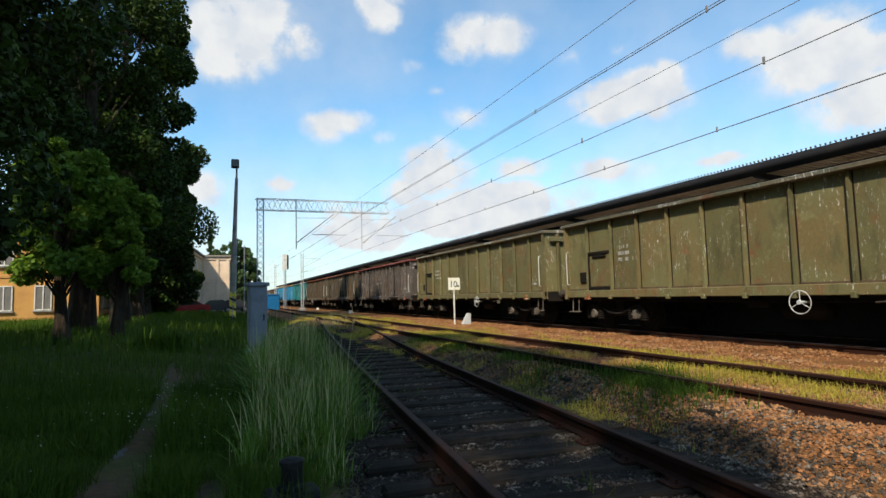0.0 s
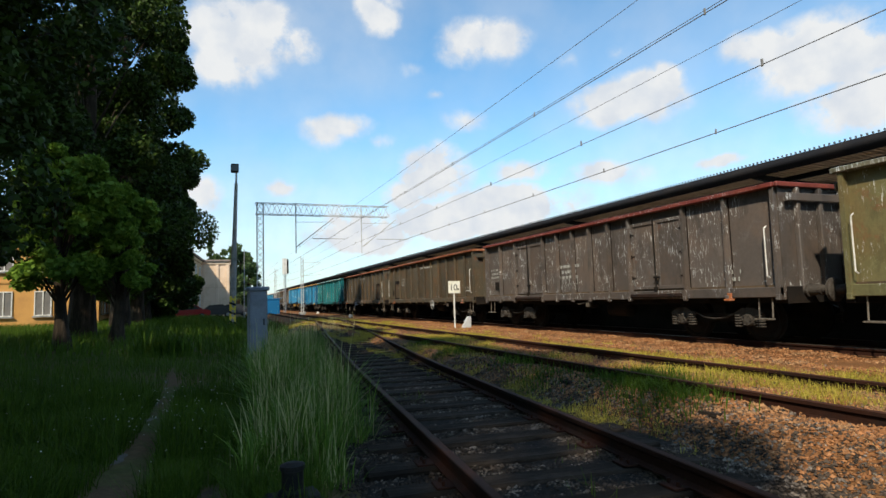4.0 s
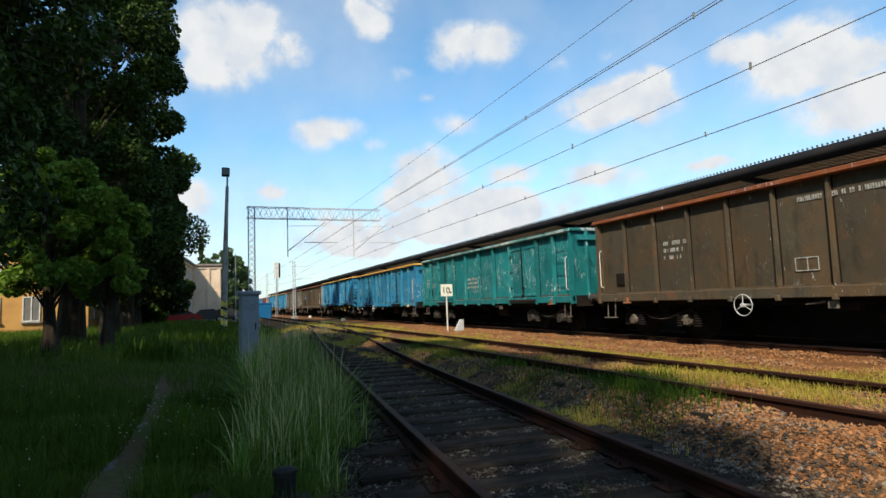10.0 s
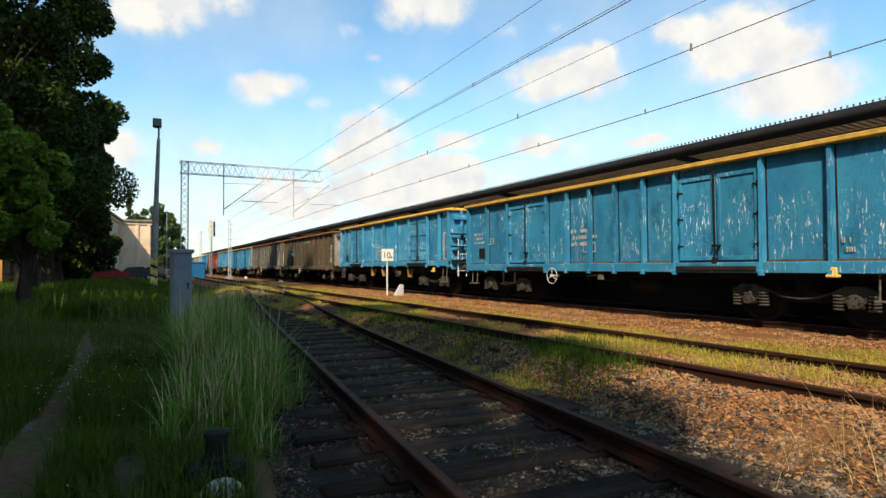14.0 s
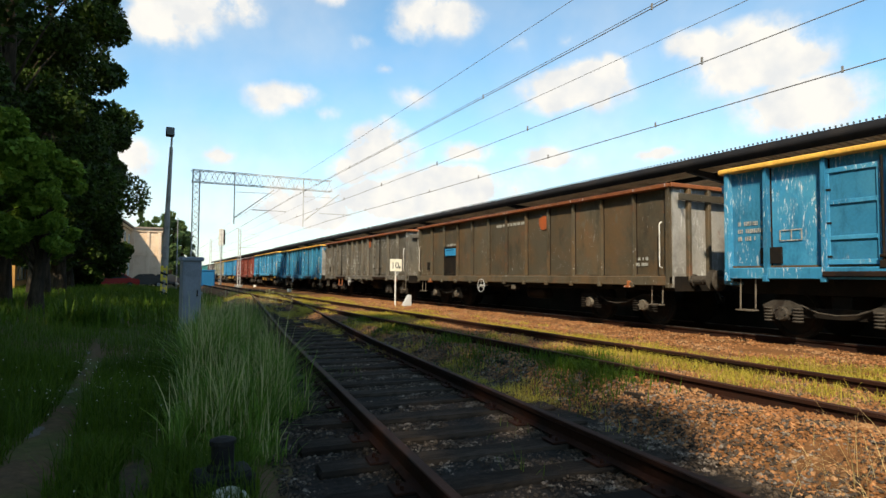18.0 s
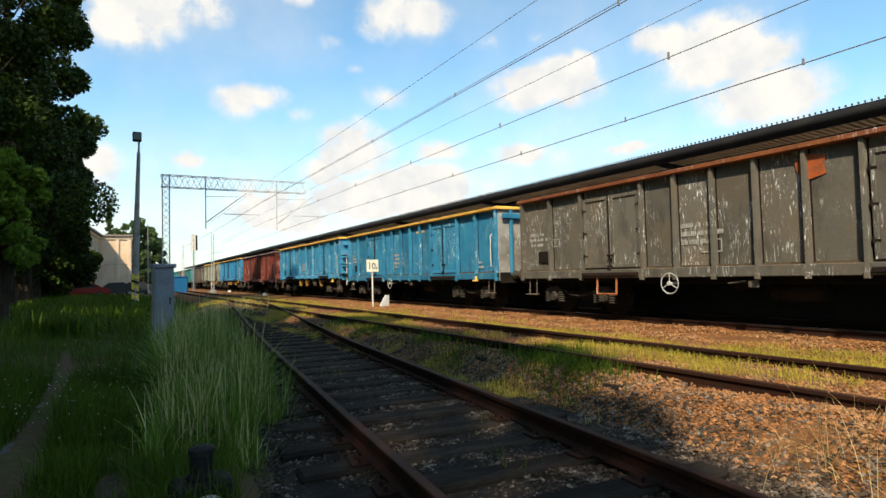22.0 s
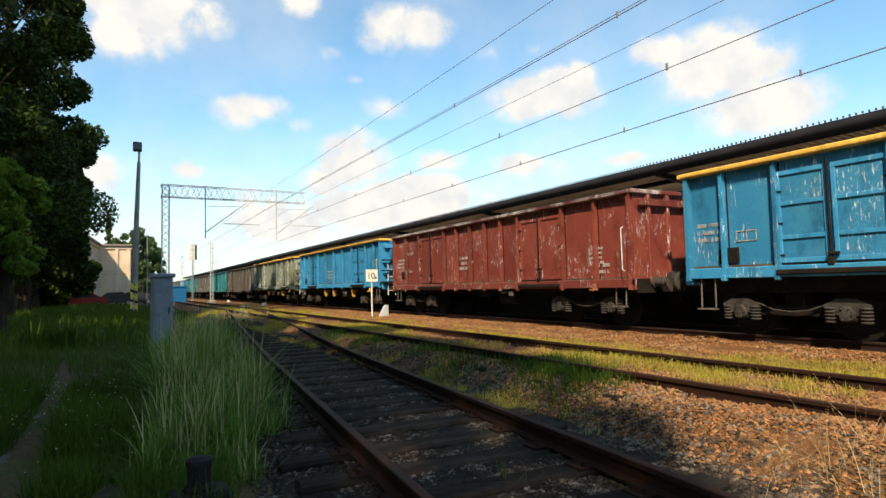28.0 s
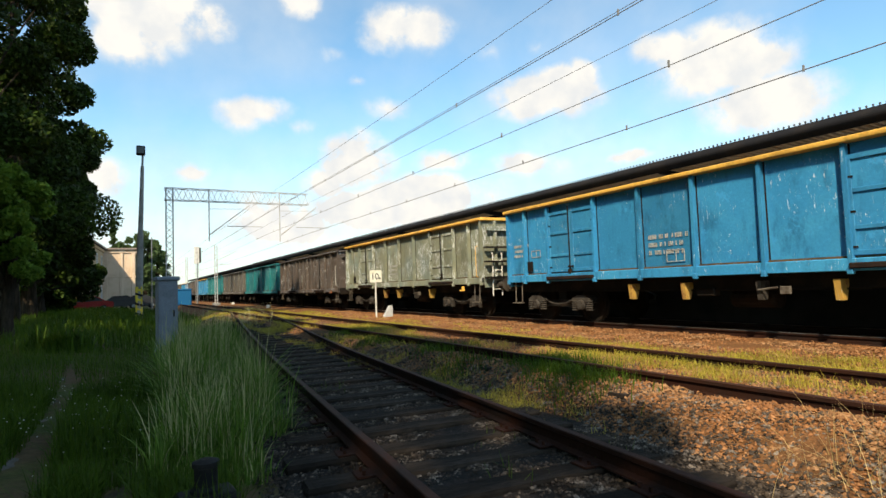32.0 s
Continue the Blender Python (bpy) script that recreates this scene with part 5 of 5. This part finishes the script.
def build_house(name, x, y, turn, w, d, h, wall, label, rows, cols, parapet=True):
    t = thing(name, pose(x, y, 0, 0, 0, turn), label, "building")
    part("wall", Geo().box(-w / 2, w / 2, 0, d, -0.2, h), M[wall], t)
    part("roof", Geo().box(-w / 2 - 0.35, w / 2 + 0.35, -0.35, d + 0.35, h, h + 0.25, 0.04), M["roof"], t)
    part("cornice", Geo().box(-w / 2 - 0.15, w / 2 + 0.15, -0.15, d + 0.15, h - 0.35, h - 0.004, 0.04), M[wall], t)
    part("string_course", Geo().box(-w / 2 - 0.06, w / 2 + 0.06, -0.06, d + 0.06, h * 0.52, h * 0.52 + 0.2, 0.02), M[wall], t)
    if cols == 0:
        for px, wd in ((-w / 2 + 0.3, 0.5), (0.25, 0.35), (w / 2 - 0.25, 0.4)):
            part("pilaster", Geo().box(px - wd / 2, px + wd / 2, -0.14, -0.003, 0, h - 0.36, 0.02), M[wall], t)
    for r in range(rows):
        for c in range(cols):
            xx = -w / 2 + w * (c + 0.5) / cols
            window(t, pose(xx, -0.02, 1.0 + r * h / rows * 0.98), 1.0, 1.7)
        n = max(2, int(d / 4))
        for c in range(n):
            for s in (-1, 1):
                window(t, pose(s * (w / 2 + 0.02), d * (c + 0.5) / n, 1.0 + r * h / rows * 0.98, 0, 0, 90 * s), 1.0, 1.7)
    return t


build_house("station_building", -8.4, 61.6, -4, 10, 17, 6.9, "stucco_yellow", "two-storey yellow stucco station building in sunlight", 2, 3)
build_house("annex_building", -0.62, 78.6, 0, 3.5, 10, 6.9, "stucco_pale", "pale stucco annex with pilasters and flat roof", 2, 0)
t = thing("downpipe", pose(-2.52, 78.3, 0), "dark downpipe in the corner of the station building", "downpipe")
part("pipe", Geo().tube((0, 0, 0), (0, 0, 6.6), 0.07, 8), M["roof"], t)
t = thing("slim_pole", pose(2.2, 60, 0), "slim grey pole beside the station road", "pole")
part("shaft", Geo().tube((0, 0, -0.1), (0, 0, 6.8), 0.07, 8, 0.04), M["steel"], t)
t = thing("striped_post", pose(2.3, 56, 0, 0, 14, 0), "leaning yellow and black striped post", "bollard")
for i in range(5):
    part("stripe", Geo().box(-0.12, 0.12, -0.05, 0.05, 0.3 * i, 0.3 * i + 0.296, 0.02), M["hazard_yellow"] if i % 2 else M["black"], t)
for px, py in ((9.7, 62.0), (9.4, 44.0)):
    t = thing("distance_marker", pose(px, py, 0.02), "small white painted marker stone", "marker")
    part("stone", Geo().box(-0.14, 0.14, -0.12, 0.12, -0.05, 0.30, 0.05), M["white"], t)


build_house("ochre_house", -13.54, 46.45, 6.5, 11, 18, 6.2, "stucco_orange", "ochre stucco house behind the trees", 2, 5)


def build_car(x, y, turn, paint_name, label):
    t = thing("parked_car", pose(x, y, 0.02, 0, 0, turn), label, "car")
    prof = [(-2.1, 0.3), (-2.15, 0.62), (-1.95, 0.8), (-1.15, 0.92), (-0.55, 1.38), (0.75, 1.42), (1.45, 1.0), (2.0, 0.9), (2.12, 0.6), (2.05, 0.3)]
    part("body", Geo().prism(prof, -0.84, 0.84, axis=1), M[paint_name], t)
    part("window", Geo().prism([(-0.98, 0.95), (-0.5, 1.32), (0.68, 1.36), (1.25, 1.0)], -0.852, 0.852, axis=1), M["pane"], t)
    for a in (-1.35, 1.3):
        for s in (-0.8, 0.8):
            wl = part("wheel", Geo().lathe((a, s - 0.1, 0.31), (0, 1, 0), [(0.2, 0), (0.31, 0.01), (0.31, 0.19), (0.2, 0.2)], 16), M["black"], t)
            part("rim", Geo().lathe((a, s - 0.115 if s < 0 else s + 0.1, 0.31), (0, 1, 0), [(0.19, 0), (0.18, 0.015)], 14), M["steel"], wl)
    for s in (-0.6, 0.6):
        part("headlight", Geo().box(-2.16, -2.1, s - 0.15, s + 0.15, 0.6, 0.74, 0.02), M["white"], t)
        part("tail_light", Geo().box(2.07, 2.13, s - 0.12, s + 0.12, 0.66, 0.82, 0.02), M["car_red"], t)


build_car(-3.1, 61.92, 8, "car_red", "red hatchback parked by the station")
build_car(-0.57, 68.04, 4, "car_dark", "dark saloon parked by the station")
build_car(1.24, 70.12, 4, "car_dark", "dark hatchback parked by the station")


# ---- trees ----
def leaf_cloud(centres, radii, n, size, rng):
    """Leaves strewn through overlapping clumps: quads, bent at random."""
    k = rng.integers(0, len(centres), n)
    d = rng.normal(size=(n, 3))
    d /= np.linalg.norm(d, axis=1, keepdims=True)
    r = rng.uniform(0.35, 1.0, n) ** 0.5
    p = centres[k] + d * (r * radii[k])[:, None] * np.array([1, 1, 0.85])
    a = rng.normal(size=(n, 3))
    a /= np.linalg.norm(a, axis=1, keepdims=True)
    b = np.cross(a, rng.normal(size=(n, 3)))
    b /= np.linalg.norm(b, axis=1, keepdims=True)
    s = size * rng.uniform(0.6, 1.3, n)[:, None]
    v = np.stack([p - a * s, p + b * s * 0.55, p + a * s, p - b * s * 0.55], 1).reshape(-1, 3)
    f = np.arange(4 * n).reshape(-1, 4)
    return v, f


def build_tree(x, y, h, spread_r, trunk_r, leaves, size, seed, label, leaf="leaf", low=0.25, shape=1.0, name="tree", column=0):
    rng = np.random.default_rng(seed)
    t = thing(name, pose(x, y, ground_z(x, y) - 0.05), label, "tree")
    g = Geo()
    n, k = 7, 12
    vs, fs = [], []
    bend = rng.uniform(-0.25, 0.25, 2)
    for j in range(n):
        u = j / (n - 1)
        r = trunk_r * (1.35 - 0.35 * min(1, u * 8)) * (1 - 0.8 * u)
        for i in range(k):
            q = math.tau * i / k
            rr = r * (1 + 0.12 * math.sin(3 * q + seed) + 0.06 * math.sin(5 * q + j))
            vs.append((bend[0] * u * 2 + rr * math.cos(q), bend[1] * u * 2 + rr * math.sin(q), u * h * 0.8))
    for j in range(n - 1):
        for i in range(k):
            fs.append((j * k + i, j * k + (i + 1) % k, (j + 1) * k + (i + 1) % k, (j + 1) * k + i))
    g.add(vs, fs)
    part("trunk", g, M["bark"], t, smooth=True)
    centres, radii = [], []
    limb = Geo()
    for i in range(54):
        u = low + (1.0 - low) * (i + rng.uniform(0, 1)) / 54
        q = rng.uniform(0, math.tau)
        prof = min(1.0, 1.2 * math.sin(math.pi * min(1, (u - low) / (1 - low) * 0.70 + 0.18)) ** 0.5) * shape
        if column == 1:
            prof = shape * min(1.0, 0.72 + 1.4 * (u - low), (1.02 - u) * 9)
        elif column == 2:
            prof = shape * (1.04 - u)
        rr = spread_r * prof * rng.uniform(0.35, 1.0)
        c = Vector((rr * math.cos(q), rr * math.sin(q), h * u))
        centres.append(c), radii.append(spread_r * rng.uniform(0.17, 0.36) * (max(0.3, 1.1 - u) if column == 2 else 1.0))
        s = Vector((bend[0] * u, bend[1] * u, h * max(0.12, u * 0.72 - 0.06)))
        mid = s.lerp(c, 0.55) + Vector((0, 0, 0.3))
        limb.tube(s, mid, trunk_r * 0.28 * (1.1 - u), 6, trunk_r * 0.16 * (1.1 - u)).tube(mid, c, trunk_r * 0.16 * (1.1 - u), 5, 0.015)
    part("limb", limb, M["bark"], t)
    v, f = leaf_cloud(np.array([c[:] for c in centres]), np.array(radii), leaves, size, rng)
    me = bpy.data.meshes.new("crown")
    me.from_pydata(v.tolist(), [], f.tolist())
    me.materials.append(M[leaf])
    o = new("crown", me)
    o.parent = t
    return t


for i, (x, y, h, r, tr, prof) in enumerate([(-6.9, -2.9, 15.0, 4.1, 0.42, 1), (-6.9, 3.8, 15.1, 4.1, 0.42, 1), (-6.5, 10.7, 14.8, 4.0, 0.42, 1), (-9.3, 20.8, 15.6, 3.9, 0.40, 1), (-5.2, 26.8, 21.5, 4.3, 0.40, 1),
                                            (-4.9, 34.3, 21.0, 4.2, 0.40, 1), (-5.0, 41.8, 16, 4.0, 0.38, 1), (-5.3, 48.8, 14, 3.6, 0.36, 0), (-6.3, 56.8, 12.5, 3.0, 0.36, 0)]):
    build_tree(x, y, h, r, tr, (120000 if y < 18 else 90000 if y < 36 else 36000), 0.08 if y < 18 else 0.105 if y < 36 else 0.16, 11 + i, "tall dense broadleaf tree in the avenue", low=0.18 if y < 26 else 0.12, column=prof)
for i, (x, y, h, r) in enumerate([(-4.25, 19.6, 5.8, 1.3), (-3.0, 20.2, 5.0, 0.95)]):
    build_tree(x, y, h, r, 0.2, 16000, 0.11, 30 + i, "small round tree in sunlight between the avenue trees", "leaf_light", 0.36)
# added trees, out of view, placed to shade the avenue row
for i, (x, y) in enumerate([(-15.0, -9.0), (-14.5, -1.5), (-15.0, 5.0)]):
    build_tree(x, y, 15.0, 4.6, 0.4, 26000, 0.2, 50 + i, "added tall broadleaf tree out of view that shades the avenue")
build_tree(-1.55, 100, 13.2, 1.5, 0.3, 7000, 0.26, 40, "pointed conifer behind the station building", "leaf_far", 0.05, 0.8, name="conifer", column=2)
for i, (x, y, h, r) in enumerate([(2.6, 96, 10.6, 2.2), (4.3, 104, 9.6, 2.0), (1.2, 108, 11.0, 2.6)]):
    build_tree(x, y, h, r, 0.3, 7000, 0.28, 41 + i, "tree behind the station building", "leaf_far", 0.08, 0.9)
for i, (x, y, h, r) in enumerate([(42.7, -20, 9, 5), (44.7, -4, 10, 5.5), (41.7, 9, 8, 5), (46.7, 24, 10, 6), (43.7, 40, 9, 5), (48.7, 58, 10, 6), (50.7, 80, 11, 6)]):
    build_tree(x, y, h, r, 0.25, 5000, 0.4, 60 + i, "leafy tree beyond the platform", "leaf_far", 0.08)
for i, (x, y, h, r) in enumerate([(-4.9, 57, 4.5, 1.8), (-12.2, 73.5, 12, 5), (-17.5, 81.3, 13, 6), (-23.4, 77, 12, 6), (-30.7, 84.7, 13, 6), (-37.5, 78.4, 12, 6), (-24.6, 59, 12, 5), (-32.3, 50.6, 12, 5)]):
    build_tree(x, y, h, r, 0.3, 6000, 0.35, 80 + i, "broadleaf tree behind the houses", "leaf", 0.06)


# ---- low plants and stones ----
def plant():
    rng = np.random.default_rng(7)
    cx = np.vectorize(turnout_x)
    # tall grass beside the siding, in tufts that fan out
    c = spread(2600, -0.6, 2.6, 2.2, 17, rng)
    edge = cx(c[:, 1]) - 1.1
    back = 0.62 + 0.045 * c[:, 1]
    k = (c[:, 0] < edge - rng.uniform(0, 0.5, len(c))) & (c[:, 0] > edge - back - rng.uniform(0, 0.4, len(c)))
    k &= ~((c[:, 1] < 4.4) & (c[:, 0] < 0.95)) & ~((c[:, 1] < 5.2) & (c[:, 0] > edge - 0.45)) & (c[:, 1] > 3.2)
    c = c[k]
    tall = np.array([0.62 + 0.85 * noise.noise((a * 1.3, b * 0.8, 2.2)) for a, b in c]).clip(0.28, 1.05) * np.clip(0.32 + (c[:, 1] - 2.5) * 0.15, 0.32, 1.0)
    m = 30
    p = np.repeat(c, m, 0)
    q = rng.normal(0, 0.055, p.shape)
    s = with_height(p + q, rng, 0.4, 1.1, 0.014)
    s[:, 3] *= np.repeat(tall * rng.uniform(0.75, 1.15, len(c)), m)
    s[:, 4] *= rng.uniform(0.5, 1.3, len(s))
    way = np.arctan2(q[:, 1], q[:, 0])
    blades("tall_grass", s, M["grass"], "tall green meadow grass beside the siding", 3, 0.6, 4, heading=way)
    k = rng.random(len(s)) < 0.15
    q = s[k].copy()
    q[:, 3] *= rng.uniform(1.05, 1.5, len(q))
    q[:, 4] = 0.010
    blades("grass_stalks", q, M["straw"], "pale seeding grass stalks", 4, 0.3, 4, heading=way[k])
    # lawn under the trees
    p = np.concatenate([spread(96000, -14, 1.8, -6, 16, rng), spread(60000, -3.2, 0.7, 1.8, 9, rng)])
    k = np.abs(p[:, 0] - path_x(p[:, 1])) > path_half(p[:, 1]) * rng.uniform(0.65, 1.3, len(p)) ** 0.7
    k &= p[:, 0] < cx(p[:, 1]) - 1.75
    k &= ((p[:, 0] + 0.05) / 0.12) ** 2 + ((p[:, 1] - 4.15) / 0.48) ** 2 > rng.uniform(0.6, 1.4, len(p))
    lawn = with_height(p[k], rng, 0.08, 0.34, 0.009)
    lawn[:, 3] *= np.array([0.9 + 0.9 * noise.noise((a * 1.1, b * 1.1, 8.2)) for a, b in lawn[:, :2]]).clip(0.3, 1.5)
    blades("shaded_lawn", lawn, M["lawn"], "rough shaded lawn under the trees", 5, 0.6, 2)
    p = spread(60000, -22, 5.0, 16, 60, rng)
    k = p[:, 0] < cx(p[:, 1]) - 2.2
    blades("far_lawn", with_height(p[k], rng, 0.15, 0.5, 0.035), M["lawn"], "rough lawn towards the station", 6, 0.5, 2)
    # dry tufts along the tracks
    p = spread(300000, 3.6, 8.8, 1.0, 40, rng)
    nz = np.array([noise.noise((a * 0.7, b * 0.35, 5.0)) for a, b in p])
    fine = np.array([noise.noise((a * 2.6, b * 2.2, 9.0)) for a, b in p])
    band = np.where((p[:, 0] < 5.2) & (p[:, 1] < 3.6), -0.4, 0.0)
    band += np.exp(-((p[:, 0] - 7.75) / 0.5) ** 2) * 0.55 + np.exp(-((p[:, 0] - 5.8) / 0.6) ** 2) * 0.20 + np.exp(-((p[:, 0] - 4.4) / 0.5) ** 2) * 0.12
    k = ((nz + 0.6 * fine) * 0.8 + band + rng.uniform(-0.15, 0.15, len(p))) > 0.27
    s = with_height(p[k], rng, 0.06, 0.15, 0.0075)
    s[:, 2] = on_ballast(s[:, :2]) - 0.02
    blades("dry_tufts", s, M["dry"], "dry yellow-green grass between the tracks", 8, 0.9, 2)
    # dry stalks close by
    p = np.stack([rng.normal(4.35, 0.3, 230), rng.normal(1.85, 0.28, 230)], 1)
    s = with_height(p, rng, 0.25, 0.75, 0.005)
    blades("dry_stalks", s, M["gold"], "dry straw-coloured grass stalks beside the track", 9, 0.8, 4)
    # weeds in the siding
    pts = []
    for a, b, n in ((2.82, 4.2, 25), (2.5, 7.6, 40), (3.2, 3.3, 20), (2.45, 3.35, 25), (4.4, 5.8, 80), (4.7, 6.4, 140), (3.5, 9.7, 40)):
        pts.append(np.stack([rng.normal(a, 0.14, n), rng.normal(b, 0.14, n)], 1))
    blades("weeds", with_height(np.concatenate(pts), rng, 0.08, 0.32, 0.014), M["lawn"], "green weeds growing between the rails", 10, 0.5, 3)
    p = np.concatenate([np.stack([rng.normal(a, 0.3, n), rng.normal(b, 0.3, n)], 1) for a, b, n in ((4.6, 5.0, 700), (4.9, 5.7, 1500), (5.2, 6.3, 1300), (4.4, 7.4, 500), (4.9, 9.0, 600), (4.7, 11.5, 500), (5.0, 14.0, 500))])
    s = with_height(p, rng, 0.06, 0.22, 0.012)
    s[:, 2] = on_ballast(s[:, :2]) - 0.02
    blades("low_weeds", s, M["lawn"], "low green weeds on the stony ground between the tracks", 17, 0.6, 2)
    p = np.stack([rng.normal(-1.34, 0.28, 420), rng.normal(15.9, 0.28, 420)], 1)
    blades("dark_weeds", with_height(p, rng, 0.25, 0.7, 0.05), M["lawn"], "dark broad-leaved weeds at the end of the path", 18, 0.7, 3)
    # flowers
    p = np.concatenate([spread(70, -2.6, 0.3, 3, 9, rng), np.stack([rng.normal(-0.4, 0.3, 80), rng.normal(6.6, 0.7, 80)], 1)])
    z = np.array([ground_z(a, b) for a, b in p]) + rng.uniform(0.12, 0.3, len(p))
    scatter_stones("daisies", np.column_stack([p, z, np.full(len(p), 0.007)]), M["daisy"], "small white flowers in the lawn", 12)
    # stones: low and toned dark for tree shade in the siding, brown beside it
    p = np.concatenate([spread(78000, -0.6, 9.0, -5, 14, rng), spread(70000, 2.6, 8.0, 0.2, 8, rng), spread(26000, 1.5, 9.0, 14, 30, rng), spread(40000, 0.4, 4.6, 1.5, 12, rng)])
    off = p[:, 0] - cx(p[:, 1])
    z = on_ballast(p)
    size = rng.uniform(0.010, 0.030, len(p)) * rng.uniform(0.6, 1.0, len(p))
    pick = rng.random(len(p))
    dark = (off > -1.6) & (off < 1.5)
    size = np.where(dark, size * 0.8, size)
    scatter_stones("siding_stones", np.column_stack([p, z + 0.3 * size, size])[dark], M["dark_stone"], "oily ballast stones in the siding, darkened for tree shade", 15)
    k = (off >= 1.5) & (pick < np.interp(off, [1.5, 2.6], [0.75, 0.2]))
    scatter_stones("sooty_stones", np.column_stack([p, z + 0.3 * size, size])[k], M["dark_stone"], "stones beside the siding, darkened for tree shade", 16)
    k = (off >= 1.5) & ~k
    scatter_stones("ballast_stones", np.column_stack([p, z + 0.3 * size, size * 1.05])[k], M["stone"], "loose brown ballast stones", 13)
    p = spread(26000, 7.6, 10.7, 1.0, 30, rng)
    size = rng.uniform(0.012, 0.032, len(p))
    scatter_stones("main_track_stones", np.column_stack([p, on_ballast(p) + 0.3 * size, size]), M["stone"], "reddish ballast stones of the main track", 14)
    # dry twigs and couch grass over the points
    p = np.stack([rng.normal(4.1, 0.7, 150), rng.normal(24.0, 1.6, 150)], 1)
    s = np.column_stack([p, on_ballast(p), rng.uniform(0.3, 0.9, 150), np.full(150, 0.012)])
    blades("dry_twigs", s, M["straw"], "dry pale twigs lying over the points", 21, 1.3, 3)


def bed_z(o, x, y, half, slope, top):
    k = min(1.0, max(0.0, (half + slope - abs(o)) / slope))
    if k <= 0.0:
        return -1.0
    return -0.08 + (top + 0.08) * k + 0.035 * noise.noise((x * 1.7, y * 1.7, 1.3)) * (0.4 + 0.6 * k)


def on_ballast(p):
    """Height of the highest bed, or of the ground, under each point."""
    z = []
    for x, y in p.tolist():
        half, slope = (1.5, 1.0) if x > X2 else (1.2, 0.7)
        z.append(max(bed_z(x - turnout_x(y), x, y, 1.55, 0.6, -0.045 + siding_z(y) - RAIL1), bed_z(x - X2, x, y, half, slope, 0.19),
                     bed_z(x - X3 + 0.3, x, y, 2.6, 0.9, 0.115), ground_z(x, y) - 0.04))
    return np.array(z)


def path_x(y):
    return np.interp(y, [2.0, 4.4, 5.7, 8.4, 10.2, 12.0], [-0.85, -0.66, -0.64, -0.66, -0.70, -0.85])


def path_half(y):
    return np.interp(y, [3.0, 4.8, 6.2, 11.0, 12.5], [0.24, 0.19, 0.13, 0.09, 0.02])


def build_path():
    vs, fs = [], []
    n = 90
    for j in range(n + 1):
        y = 1.0 + 11.5 * j / n
        for o in (-1, -0.5, 0, 0.5, 1):
            w = float(path_half(y)) * (1.15 + 0.5 * noise.noise((y * 1.7, 2.0 + o, 0)))
            x = float(path_x(y)) + o * w + 0.05 * noise.noise((y * 0.6, 9.0, 0))
            vs.append((x, y, ground_z(x, y) - 0.045 + 0.012 - 0.018 * (1 - abs(o)) - 0.012 * abs(o) + 0.01 * noise.noise((x * 5, y * 5, 0))))
    for j in range(n):
        for i in range(4):
            fs.append((j * 5 + i, j * 5 + i + 1, j * 5 + i + 6, j * 5 + i + 5))
    tagged(sheet("trodden_path", vs, fs, M["path"], True), "narrow trodden dirt path through the grass", "path", kind="structure")


def build_bare_patch():
    """Worn earth in the grass beside the point indicator."""
    vs, fs = [(-0.05, 4.15, ground_z(-0.05, 4.15) - 0.03)], []
    n = 28
    for j in range(n):
        a = math.tau * j / n
        k = 1.0 + 0.25 * noise.noise((math.cos(a) * 1.4, math.sin(a) * 1.4, 4.0))
        x, y = -0.05 + 0.14 * k * math.cos(a), 4.15 + 0.55 * k * math.sin(a)
        vs.append((x, y, ground_z(x, y) - 0.045))
        fs.append((0, 1 + j, 1 + (j + 1) % n))
    tagged(sheet("bare_patch", vs, fs, M["bare_earth"], True), "worn patch of bare earth in the grass", "ground", kind="structure")


build_path()
build_bare_patch()
plant()


# ---- what moves ----
def motions():
    for k, (w, sets) in enumerate(WAGONS):
        y0 = FIRST + PITCH * k - HL
        walk(w, [(t, pose(X3, y0 - s, RAIL3)) for t, s in TRAIN])
        if k < 15:
            for o in sets:
                y = o.location.y
                rows = []
                for i in range(321):
                    t = i / 10
                    run = float(np.interp(t, [a for a, _ in TRAIN], [b for _, b in TRAIN]))
                    rows.append((t, pose(0, y, 0.46, math.degrees(run / 0.46) % 360)))
                walk(o, rows)


motions()
